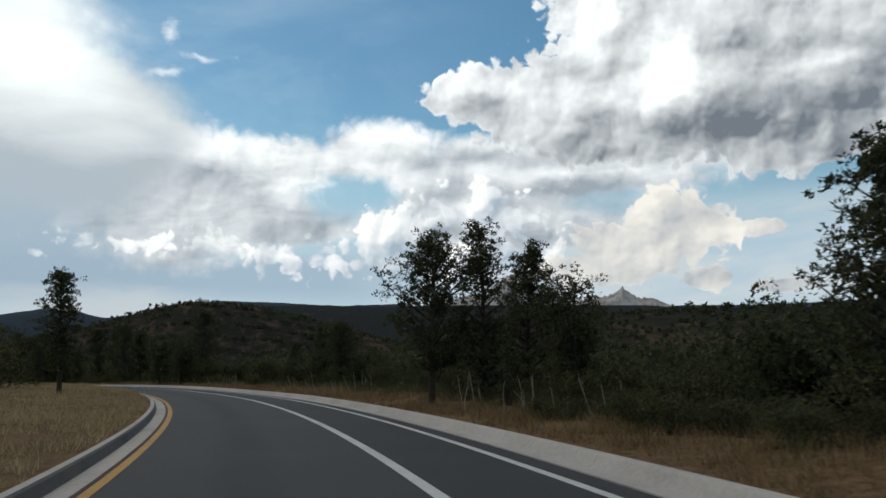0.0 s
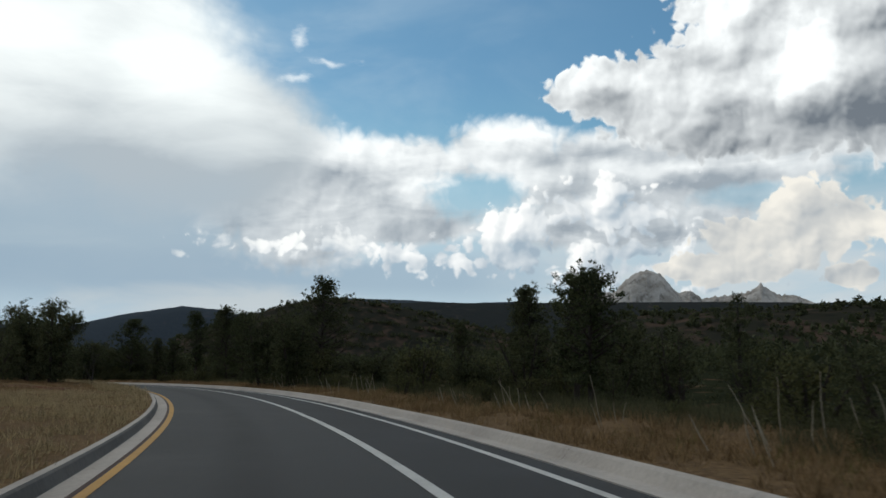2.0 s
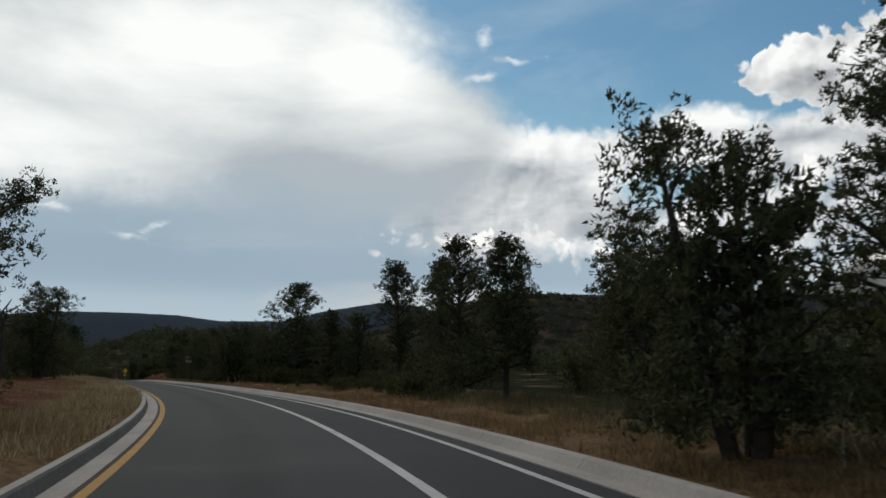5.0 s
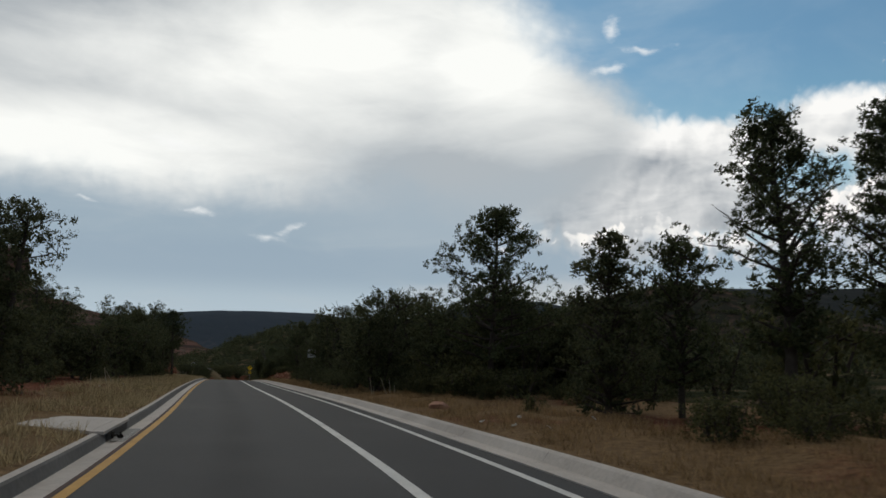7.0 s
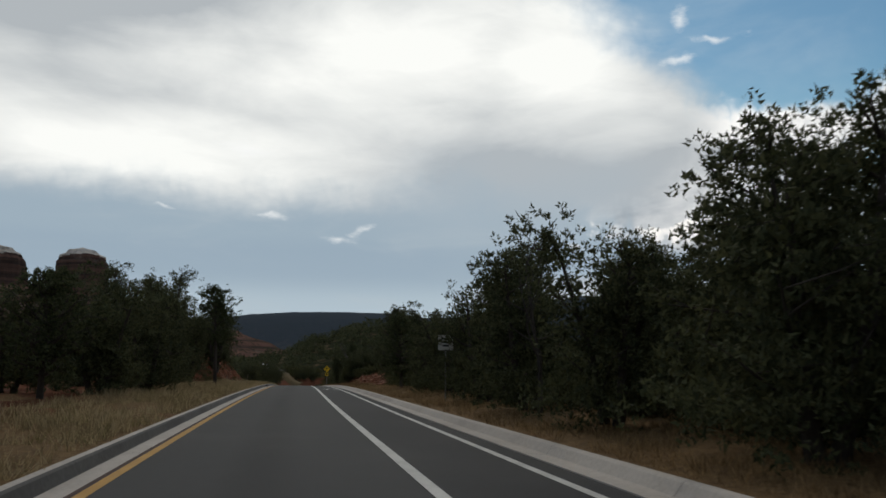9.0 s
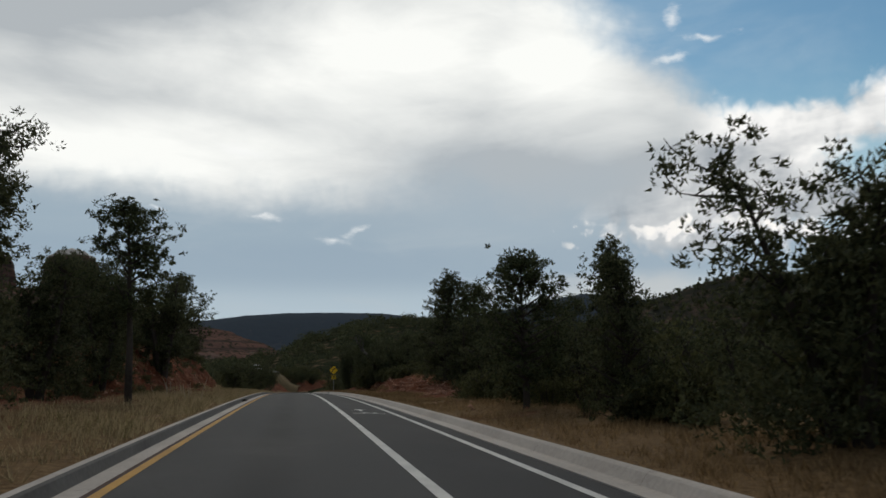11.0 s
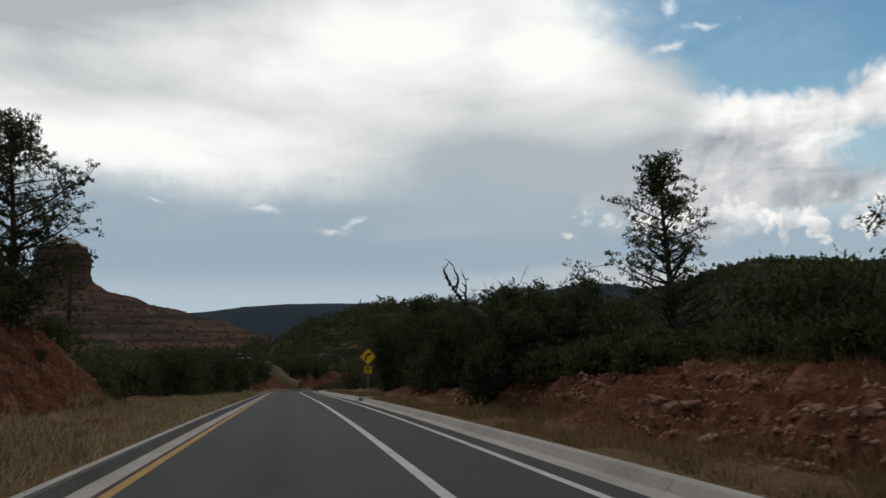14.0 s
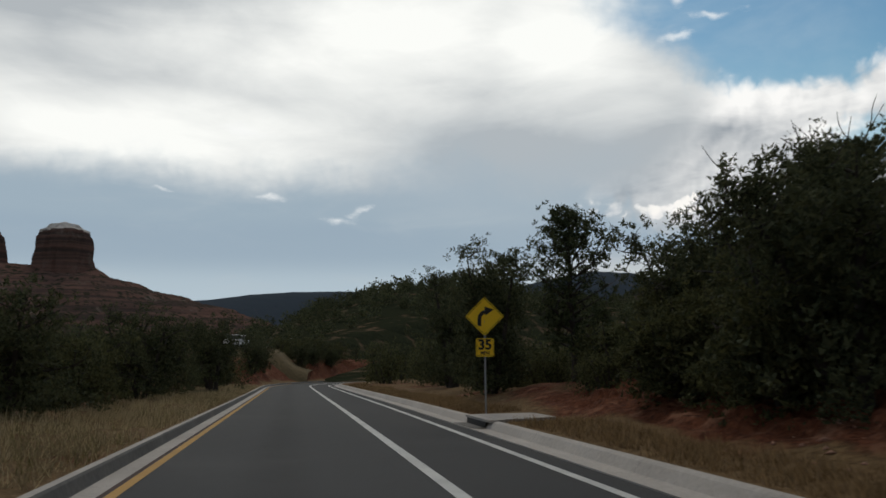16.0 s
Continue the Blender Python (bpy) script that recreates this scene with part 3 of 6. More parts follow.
def grid_mesh(name, P, smooth=True):
    """P: rows x columns x 3."""
    a, b = P.shape[:2]
    i = np.arange(a * b).reshape(a, b)
    f = np.stack([i[:-1, :-1], i[:-1, 1:], i[1:, 1:], i[1:, :-1]], -1).reshape(-1, 4)
    me = bpy.data.meshes.new(name)
    me.vertices.add(a * b)
    me.vertices.foreach_set("co", P.reshape(-1).astype(np.float32))
    me.loops.add(len(f) * 4)
    me.loops.foreach_set("vertex_index", f.reshape(-1).astype(np.int32))
    me.polygons.add(len(f))
    me.polygons.foreach_set("loop_start", np.arange(0, len(f) * 4, 4, dtype=np.int32))
    me.polygons.foreach_set("use_smooth", np.full(len(f), smooth))
    me.update(calc_edges=True)
    return me


def soup(name, V, F, smooth=False):
    """A mesh from arrays of vertices and of triangles or quads."""
    me = bpy.data.meshes.new(name)
    k = F.shape[1]
    me.vertices.add(len(V))
    me.vertices.foreach_set("co", np.asarray(V, np.float32).reshape(-1))
    me.loops.add(len(F) * k)
    me.loops.foreach_set("vertex_index", np.asarray(F, np.int32).reshape(-1))
    me.polygons.add(len(F))
    me.polygons.foreach_set("loop_start", np.arange(0, len(F) * k, k, dtype=np.int32))
    if smooth:
        me.polygons.foreach_set("use_smooth", np.full(len(F), True))
    me.update(calc_edges=True)
    return me


def along(name, profile, t0, t1, mat, step=0.1, kind="structure", parent=None, label="", category=""):
    """A profile of (offset, height) drawn out along the road."""
    ts = np.arange(t0, t1 + 1e-6, step)
    P = np.array([[spot(t, o, h) for o, h in profile] for t in ts])
    ob = part(name, grid_mesh(name, P, smooth=False), mat, parent, label)
    return tagged(ob, category=category, kind=kind) if kind else ob


# ---------------------------------------------------------------- ground
def spaced(lo, hi, a, b, fine_step, grow=1.22):
    c = list(np.arange(lo, hi + 0.01, fine_step))
    s, x = fine_step, lo
    while x > a:
        s *= grow
        x -= s
        c.insert(0, x)
    s, x = fine_step, hi
    while x < b:
        s *= grow
        x += s
        c.append(x)
    return np.array(c)


gx, gy = spaced(-330, 110, -4600, 4600, 4.0), spaced(-90, 470, -4600, 4600, 4.0)
GX, GY = np.meshgrid(gx, gy, indexing="ij")
gz, gt, glat = hills(GX.ravel(), GY.ravel())
gz -= 1.1 * (1 - ramp(np.abs(glat), 12.5, 17))
far = np.sqrt((GX.ravel() + 70) ** 2 + (GY.ravel() - 130) ** 2)
gz += ramp(far, 500, 2500) * 20
ground = part("ground", grid_mesh("ground", np.stack([GX, GY, gz.reshape(GX.shape)], -1)), LAND)
tagged(ground, "scrub-covered red and tan high-desert land", "ground", kind="structure")

for name, offs, sgn in (("verge_right", [4.44, 4.8, 5.2, 5.6, 6.0, *np.arange(6.3, 10.2, 0.11), 10.6, 11.6, 13, 15, 17.5, 20], 1),
                        ("verge_left", [2.31, 2.6, 3.2, 3.8, 4.3, *np.arange(4.7, 9.6, 0.13), 10.2, 11, 13.5, 17, 20], -1)):
    ts = np.concatenate([np.arange(-4.0, 13.0, 0.045), np.arange(13.0, 17.4, 0.012), np.arange(17.4, 26.0, 0.045)])
    T, O = np.meshgrid(ts, np.array(offs) * sgn, indexing="ij")
    Z = surface(T.ravel(), O.ravel()).reshape(T.shape)
    bx, by, bz = (np.interp(T, tt, a) for a in (road_x, road_y, road_z))
    sx, sy = np.interp(T, tt, side_x), np.interp(T, tt, side_y)
    me = grid_mesh(name, np.stack([bx + sx * O, by + sy * O, bz + Z + camber(T, O)], -1))
    red = me.attributes.new("red_soil", "FLOAT", "POINT")
    cut = banky(T, O)
    if sgn > 0:
        amount = 0.05 + 0.35 * ramp(T, 5.6, 7.0) * (1 - ramp(T, 8.5, 9.5)) + 0.95 * cut + 0.35 * ramp(T, 11.5, 13) * (1 - ramp(O, 9.6, 11)) + 0.3 * ramp(O, 7.5, 9) * (1 - ramp(T, 1.0, 2.5))
    else:
        amount = 0.22 + 0.95 * cut + 0.40 * ramp(T, 4, 7) * ramp(-O, 3.6, 6)
    red.data.foreach_set("value", amount.reshape(-1).astype(np.float32))
    tagged(part(name, me, SOIL), "tan and rust-red bare soil beside the kerb", "verge", kind="structure")

# ---------------------------------------------------------------- road
T0, T1 = -4.0, 25.8
lane = [(-1.95, -0.02), (-1.83, 0.0), (-1.2, 0.0067), (-0.8, 0.0109), (-0.5, 0.0141), (-0.1, 0.0183), (0.3, 0.0226), (0.6, 0.0258), (1.0, 0.03), (1.73, 0.0222)]
road = along("road", lane, T0, T1, ASPHALT, label="dark grey asphalt carriageway, worn along its middle", category="road")
across = road.data.attributes.new("across", "FLOAT", "POINT")
across.data.foreach_set("value", np.tile(np.array([o for o, h in lane], np.float32), len(road.data.vertices) // len(lane)))
along("bike_lane", [(1.73, 0.0222), (3.80, 0.0), (3.88, -0.02)], T0, T1, LANE_ASPHALT, label="darker unworn asphalt bike lane", category="road")
along("edge_line_yellow", [(-1.785, 0.0055), (-1.655, 0.0080)], T0, T1, YELLOW_LINE, label="yellow painted edge line", category="road marking")
along("lane_line_white", [(1.65, 0.0310), (1.81, 0.0290)], T0, T1, WHITE_LINE, label="white painted bike-lane line", category="road marking")
along("edge_line_white", [(3.31, 0.0095), (3.45, 0.0078)], T0, T1, WHITE_LINE, label="white painted edge line", category="road marking")
along("gutter_joint", [(-1.855, 0.0075), (-1.805, 0.0055)], T0, T1, TAR, label="dark red-brown sealed joint", category="joint")


def kerb(name, sgn, edge, gut, top):
    a = edge + gut
    prof = [(edge, -0.05), (edge, 0.004), (a - 0.04, -0.018), (a, -0.01), (a + (0.045 if sgn < 0 else 0.10), 0.125), (a + (0.075 if sgn < 0 else 0.14), 0.148), (a + 0.075 + top, 0.152), (a + 0.095 + top, 0.13), (a + 0.095 + top, -0.05)]
    along(name, [(sgn * o, h) for o, h in (prof if sgn > 0 else prof)], T0, T1, CONCRETE, label="pale grey concrete kerb and gutter", category="kerb")


kerb("kerb_right", 1, 3.86, 0.38, 0.15)
kerb("kerb_left", -1, 1.84, 0.31, 0.10)
# grime and the shade on the left kerb face mixed into one dark colour
STAIN_SHADE = speckled("stained_shaded_concrete", (0.070, 0.068, 0.066), (0.150, 0.145, 0.138), 12.0, 0.6, 0.9, 0.25)
along("kerb_face", [(-2.146, -0.012), (-2.192, 0.126), (-2.222, 0.1500)], T0, T1, STAIN_SHADE, label="kerb face coloured dark for stains and for its shade", category="kerb")


# ---------------------------------------------------------------- far hills
def ridge(name, eye, dist, depth, table, mat, label, rough_=0.02, base=-20.0, n=90, cliff=0.0, steps=0.0, rows_n=21):
    """A hill or mesa by the bearing and rise of its crest seen from eye."""
    us = np.linspace(table[0][0], table[-1][0], n)
    es = np.interp(us, [a for a, b in table], [b for a, b in table])
    rows_ = np.linspace(-1, 1, rows_n)
    P = np.zeros((len(rows_), n, 3))
    for i, r in enumerate(rows_):
        d = dist + r * depth
        for j, (uu, e) in enumerate(zip(us, es)):
            top = eye[2] + dist * math.tan(radians(e))
            s = 1 - abs(r)
            s = s * s * (3 - 2 * s)
            if cliff:
                s = (1 - cliff) * s + cliff * (0.0 if s < 0.45 else min(1.0, (s - 0.45) / 0.12))
            k = noise.fractal(Vector((uu * 0.9, r * 3, dist * 0.01)), 0.8, 2.0, 5) * rough_ * dist * (0.25 + (1 - s)) * 0.5
            fine_k = noise.fractal(Vector((uu * 5, r * 9, 7)), 0.8, 2.0, 3) * rough_ * dist * 0.06
            P[i, j] = (eye[0] + d * math.sin(radians(uu)), eye[1] + d * math.cos(radians(uu)), base + (top - base) * s + k * (1 - s) + fine_k)
    if steps:
        z = P[:, :, 2] / steps
        P[:, :, 2] = steps * (0.68 * z + 0.32 * (np.floor(z) + ramp(z % 1.0, 0.62, 1.0)))
    return tagged(part(name, grid_mesh(name, P), mat), label, "hill", kind="structure")


E1, E16 = (-5.3, 22.5, 1.46), (-141.9, 196.7, 0.6)
def darkland(name, a, b, s=0.05, less=0.0):
    def build(gg, bs, obj):
        d = gg.cells(obj, s, 2.0)
        w = gg.noise(obj, 0.006, 5, 0.6)
        gg.put(bs.inputs["Base Color"], gg.mix(gg.step(gg.m("ADD", d, gg.m("MULTIPLY", gg.m("SUBTRACT", w, 0.5), 0.8)), 0.38 + less, 0.6 + less), b, a))
        bs.inputs["Roughness"].default_value, bs.inputs["Specular IOR Level"].default_value = 1.0, 0.0
        bump(gg, bs, d, 1.0, 6.0)
    return material(name, build)


# aerial haze sits in the colours: wooded mesa's soil lightened, farthest land blue
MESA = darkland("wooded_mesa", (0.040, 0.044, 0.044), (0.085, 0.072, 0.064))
HAZE_BLUE = darkland("haze_tinted_mesa", (0.066, 0.080, 0.096), (0.104, 0.102, 0.110), 0.02)
HILL = darkland("scrubby_hill", (0.036, 0.036, 0.028), (0.098, 0.068, 0.052), 0.05, 0.13)
ridge("mesa_long", E1, 1900, 500, [(-22, 3.2), (-18, 4.3), (-14.8, 4.78), (-9.5, 4.9), (-3.8, 4.81), (0, 4.86), (9.2, 4.74), (13.3, 4.6), (14.8, 4.5), (16, 3.9), (19, 3.5), (30, 3.2), (45, 3.0)], MESA, "long dark wooded mesa on the horizon", 0.008)
ridge("mesa_far", E1, 2900, 500, [(10, 4.2), (16, 4.5), (21, 4.35), (28, 4.4), (40, 4.2), (60, 4.4)], HAZE_BLUE, "distant mesa with haze blue in its colour", 0.008)
ridge("mountain_blue", E1, 3600, 400, [(-34, 2.5), (-29.1, 3.78), (-27.5, 4.07), (-25.5, 4.42), (-23.1, 4.24), (-21.7, 3.91), (-15, 5.15), (-11, 5.05), (-7, 4.85), (-3, 4.95), (2, 4.3)], HAZE_BLUE, "distant mountain with haze blue in its colour", 0.01)
hill_left = ridge("hill_left", E1, 1500, 330, [(-26, 2.2), (-22.7, 3.4), (-20.6, 4.05), (-18.8, 4.65), (-16.6, 5.12), (-14.8, 5.02), (-12.5, 4.8), (-9.5, 4.1), (-6, 3.2), (-2, 2.0)], HILL, "low rounded scrubby red hill", 0.02)
foothill = ridge("scrub_foothill", E1, 620, 260, [(-3, 1.6), (1, 3.3), (5, 3.9), (9, 4.1), (14, 4.08), (18, 4.2), (21, 4.3), (25, 4.1), (34, 4.0), (45, 3.6), (60, 2.6)], HILL, "low scrub-covered foothill with red-brown soil", 0.02, base=-4.0, n=120, rows_n=41)
ridge("dome_rock", E1, 3300, 330, [(-0.8, 4.2), (0, 5.01), (1.9, 5.55), (2.9, 5.46), (3.2, 5.75), (3.6, 6.19), (4.3, 6.7), (5.1, 6.91), (6.0, 6.59), (6.6, 5.83), (7.0, 5.37), (7.8, 5.5), (8.5, 4.97), (9.2, 5.06), (10.6, 5.17), (11.4, 5.35), (12.1, 5.81), (13.0, 5.1), (14.0, 5.03), (15.0, 4.6), (16, 4.0)], ROCK_GREY, "pale grey and tan bare rock dome and peak", 0.035, base=60, n=220)
ridge("mesa_ahead", E16, 4200, 500, [(-75, 2.6), (-60, 2.8), (-51.4, 2.94), (-50.0, 3.02), (-47.5, 3.36), (-44.6, 3.55), (-41.6, 3.58), (-38.6, 3.53), (-35.6, 3.2), (-30, 3.3), (-24, 2.8)], HAZE_BLUE, "flat-topped mesa ahead, its colour tinted blue-grey for haze", 0.008)
ridge("butte_slope", E16, 1500, 480, [(-85, 3.0), (-74, 4.4), (-66, 5.0), (-62.3, 5.23), (-60.4, 5.1), (-57.2, 5.05), (-55.9, 4.43), (-53.9, 3.82), (-52.5, 3.4), (-50.0, 2.8), (-47.9, 2.2), (-45.3, 1.2), (-42, 0.4)], ROCK_RED, "layered red slope below the butte", 0.02, n=200, steps=21.0, rows_n=81)


def butte(name, eye, dist, u0, u1, z0, outline, label):
    """A sheer tower of rock; outline: share of the width, rise in degrees."""
    n, m = 120, 34
    w = dist * radians(u1 - u0) / 2
    uc = radians((u0 + u1) / 2)
    cx, cy = eye[0] + dist * math.sin(uc), eye[1] + dist * math.cos(uc)
    zt = [eye[2] + dist * math.tan(radians(e)) for e in outline]
    zb = eye[2] + dist * math.tan(radians(z0)) - 40
    P = np.zeros((m, n + 1, 3))
    prof = [(1.16, 0.0), (1.06, 0.30), (1.0, 0.42), (0.98, 0.60), (0.96, 0.76), (0.88, 0.79), (0.84, 0.86), (0.60, 0.90), (0.50, 0.955), (0.22, 0.975), (0.02, 1.0)]
    for i in range(m):
        f = i / (m - 1) * (len(prof) - 1)
        a, b = prof[int(f)], prof[min(int(f) + 1, len(prof) - 1)]
        r, h = a[0] + (b[0] - a[0]) * (f % 1), a[1] + (b[1] - a[1]) * (f % 1)
        for j in range(n + 1):
            th = 2 * math.pi * (j % n) / n
            k = 1 + 0.16 * noise.fractal(Vector((math.cos(th) * 2.4, math.sin(th) * 2.4, h * 1.2 + dist)), 0.6, 2, 5)
            P[i, j] = (cx + w * r * k * math.cos(th), cy + w * r * k * math.sin(th), zb + (zt[0] - zb) * h)
    me = grid_mesh(name, P)
    me.materials.append(ROCK_RED)
    me.materials.append(ROCK_GREY)
    cut = zb + (zt[0] - zb) * 0.83
    for f in me.polygons:
        f.material_index = 1 if f.center.z > cut + 6 * noise.noise(f.center * 0.03) else 0
    return tagged(part(name, me, None), label, "butte", kind="structure")


butte("butte_tall", E16, 1450, -60.45, -57.15, 5.1, [7.75], "sheer red sandstone butte with a pale cap")
butte("butte_side", E16, 1560, -65.4, -62.1, 5.2, [7.6], "sheer red sandstone butte with a rounded cap")

# ---------------------------------------------------------------- plants
def tube(path, radii, sides=6):
    """Vertices and quads of a tapered limb."""
    path = [Vector(q) for q in path]
    V, F = [], []
    for i, q in enumerate(path):
        d = (path[min(i + 1, len(path) - 1)] - path[max(i - 1, 0)]).normalized()
        a = d.orthogonal().normalized()
        b = d.cross(a)
        for k in range(sides):
            th = 2 * math.pi * k / sides
            V.append(q + (a * math.cos(th) + b * math.sin(th)) * radii[i])
    for i in range(len(path) - 1):
        for k in range(sides):
            F.append((i * sides + k, i * sides + (k + 1) % sides, (i + 1) * sides + (k + 1) % sides, (i + 1) * sides + k))
    return V, F


def limb(rng, start, way, length, r0, bend=0.35, n=6, lift=0.25):
    pts, rad = [Vector(start)], [r0]
    d = Vector(way).normalized()
    for i in range(n):
        d = (d + Vector((rng.uniform(-1, 1), rng.uniform(-1, 1), rng.uniform(-0.6, 0.6) + lift)) * bend * 0.4).normalized()
        pts.append(pts[-1] + d * length / n)
        rad.append(r0 * (1 - (i + 1) / n) ** 0.8 + 0.006)
    return pts, rad


def tufts(rng, centres, size, per, leaf, slim=0.72, flat=0.8):
    """Small leaf blades in soft sprays about the given centres."""
    c = np.array(centres)
    n = len(c) * per
    rs = np.random.RandomState(rng.randrange(1 << 30))
    base = np.repeat(c, per, axis=0)
    sz = np.repeat(size * rs.uniform(0.6, 1.4, len(c)), per)
    d = rs.normal(size=(n, 3))
    d /= np.linalg.norm(d, axis=1)[:, None]
    pos = base + d * (sz * rs.uniform(0.2, 1.0, n) ** 0.6)[:, None] * np.array([1, 1, flat])
    a = rs.normal(size=(n, 3)) * 0.7 + d * 0.8 + np.array([0, 0, 0.6])
    a /= np.linalg.norm(a, axis=1)[:, None]
    b = np.cross(a, rs.normal(size=(n, 3)))
    b /= np.linalg.norm(b, axis=1)[:, None]
    L, Wd = leaf * rs.uniform(0.6, 1.3, n), leaf * slim * rs.uniform(0.7, 1.3, n)
    V = np.stack([pos - a * L[:, None] * 0.5 + b * Wd[:, None] * 0.5, pos + a * L[:, None] * 0.55, pos - a * L[:, None] * 0.4 - b * Wd[:, None] * 0.5], 1).reshape(-1, 3)
    return V, np.arange(n * 3).reshape(n, 3)


SHAPES = {"pine": (0.24, 16, 3, 0.30, (0.75, 1.0, 0.95, 0.55, 0.80, 0.62, 0.48, 0.40, 0.18)),
          "tall_pine": (0.50, 11, 2, 0.45, (0.55, 0.95, 1.0, 0.85, 0.75, 0.60, 0.35)),
          "dome": (0.26, 16, 3, 0.70, (0.55, 0.85, 1.0, 1.0, 0.92, 0.78, 0.55, 0.25)),
          "cone": (0.08, 22, 3, 0.50, (0.85, 0.95, 1.0, 0.95, 0.84, 0.70, 0.56, 0.40, 0.20))}


def tree_meshes(seed, h, r, style, rich):
    """Trunk-and-limbs mesh and crown mesh of one tree of height h and crown radius r."""
    rng = random.Random(seed)
    TV, TF, tips = [], [], []

    def grow(path, rad, sides=6):
        V, F = tube(path, rad, sides)
        k = len(TV)
        TV.extend(V)
        TF.extend([tuple(i + k for i in f) for f in F])

    def fork(pts, rad, count, length, spread=0.9):
        for _ in range(count if rich else 1):
            i = rng.randrange(2, len(pts))
            d = Vector((rng.uniform(-1, 1), rng.uniform(-1, 1), rng.uniform(-0.1, 0.8))) * spread
            q, w = limb(rng, pts[i], d, length * rng.uniform(0.6, 1.2), max(0.012, rad[i] * 0.55), 0.5, 3)
            if rich:
                grow(q, w, 3)
            tips.extend(q[2:])

    if style in SHAPES:                      # one leader with limbs; crown foot, levels, limbs a level, rise, outline
        low, levels, arms, rise, outline = SHAPES[style]
        pts, rad = limb(rng, (0, 0, -0.3), (rng.uniform(-.03, .03), rng.uniform(-.03, .03), 1), h * 1.0, 0.016 * h ** 0.9 + 0.03, 0.07, 9, 0.1)
        grow(pts, rad, 8)
        for lvl in range(levels):
            e = lvl / (levels - 1)
            f = low + (0.97 - low) * e
            i = min(int(f * 9), 8)
            q0 = pts[i].lerp(pts[i + 1], f * 9 - i)
            reach = r * max(0.12, float(np.interp(e, np.linspace(0, 1, len(outline)), outline)))
            for k in range(arms if lvl % 2 else arms + 1):
                th = 2.4 * lvl + 6.283 * k / arms + rng.uniform(-0.5, 0.5)
                wide = reach * rng.uniform(0.55, 1.12)
                q, w = limb(rng, q0, (math.cos(th), math.sin(th), rise * (0.4 + e) + rng.uniform(-0.1, 0.2)), wide, 0.014 + 0.010 * h * (1 - f), 0.35, 5, 0.22)
                grow(q, w, 4)
                tips.extend(q[3:] if wide > 0.8 else q[4:])
                fork(q, w, 3, wide * 0.42)
        tips.append(pts[-1])
        size, per, leaf = 0.30, 12, 0.19
    elif style == "spire":
        pts, rad = limb(rng, (0, 0, -0.3), (0.02, 0.02, 1), h, 0.03 * h + 0.03, 0.06, 8, 0.1)
        grow(pts, rad, 6)
        for lvl in range(80):
            f = rng.uniform(0.05, 1.0)
            th = rng.uniform(0, 6.283)
            w = r * (1.08 - f) ** 0.75 * rng.uniform(0.35, 1.1)
            tips.append(Vector((math.cos(th) * w, math.sin(th) * w, h * f)))
            if lvl % 4 == 0:
                q, rr = limb(rng, (0, 0, h * f * 0.9), (math.cos(th), math.sin(th), 0.5), w, 0.03, 0.2, 4)
                grow(q, rr, 4)
        size, per, leaf = 0.25, 16, 0.16
    else:                                    # juniper: several stems from the foot; shrub: low and dense
        heads_ = []
        stems = rng.randint(3, 5) if style == "juniper" else rng.randint(4, 6)
        for s in range(stems):
            th = 6.283 * (s + rng.uniform(-.3, .3)) / stems
            out = rng.uniform(0.25, 0.8) * r / h
            hh = h * rng.uniform(0.72, 1.0) if s else h * 0.98
            pts, rad = limb(rng, (math.cos(th) * 0.12, math.sin(th) * 0.12, -0.25), (math.cos(th) * out, math.sin(th) * out, 1), hh * 0.98, 0.022 * h + 0.03, 0.22, 8, 0.12)
            grow(pts, rad, 6)
            for lvl in range(9 if style == "juniper" else 6 if rich else 2):
                f = rng.uniform(0.22, 0.98)
                i = min(int(f * 8), 7)
                q0 = pts[i].lerp(pts[i + 1], f * 8 - i)
                a = rng.uniform(0, 6.283)
                wide = r * rng.uniform(0.35, 0.8) * (1.15 - 0.6 * f)
                q, w = limb(rng, q0, (math.cos(a), math.sin(a), rng.uniform(0.1, 0.9)), wide, 0.03, 0.4, 4, 0.25)
                grow(q, w, 3)
                tips.extend(q[1:])
                fork(q, w, 2, wide * 0.5)
            tips.extend(pts[4:])
            heads_.append(pts[-1])
        lobes = [(c + Vector((0, 0, -0.09 * h)), r * rng.uniform(0.26, 0.36), h * 0.13) for c in heads_] + [(c + Vector((0, 0, -0.24 * h)), r * rng.uniform(0.34, 0.46), h * 0.16) for c in heads_]
        for k in range(11 if style == "juniper" else 8):
            th, f = rng.uniform(0, 6.283), rng.uniform(0.05, 0.80)
            w = r * rng.uniform(0.1, 0.62) * (1.1 - 0.5 * f)
            lobes.append((Vector((math.cos(th) * w, math.sin(th) * w, h * (0.10 + 0.72 * f))), r * rng.uniform(0.32, 0.55), h * rng.uniform(0.10, 0.20)))
        for k in range(6):
            th = 6.283 * k / 6 + rng.uniform(-.3, .3)
            lobes.append((Vector((math.cos(th) * r * 0.52, math.sin(th) * r * 0.52, h * rng.uniform(0.10, 0.24))), r * 0.46, h * 0.15))
        for c, rr, hh in lobes:
            for _ in range(17):
                d = Vector((rng.gauss(0, 1), rng.gauss(0, 1), rng.gauss(0, 1))).normalized() * rng.uniform(0.55, 1.0)
                tips.append(Vector((c.x + d.x * rr, c.y + d.y * rr, max(0.05, c.z + d.z * hh))))
        size, per, leaf = 0.30, 13, 0.135
    # fit limbs and sprays to the wanted size, then leaf them
    TV, tips = np.array([tuple(q) for q in TV]), np.array([tuple(q) for q in tips])
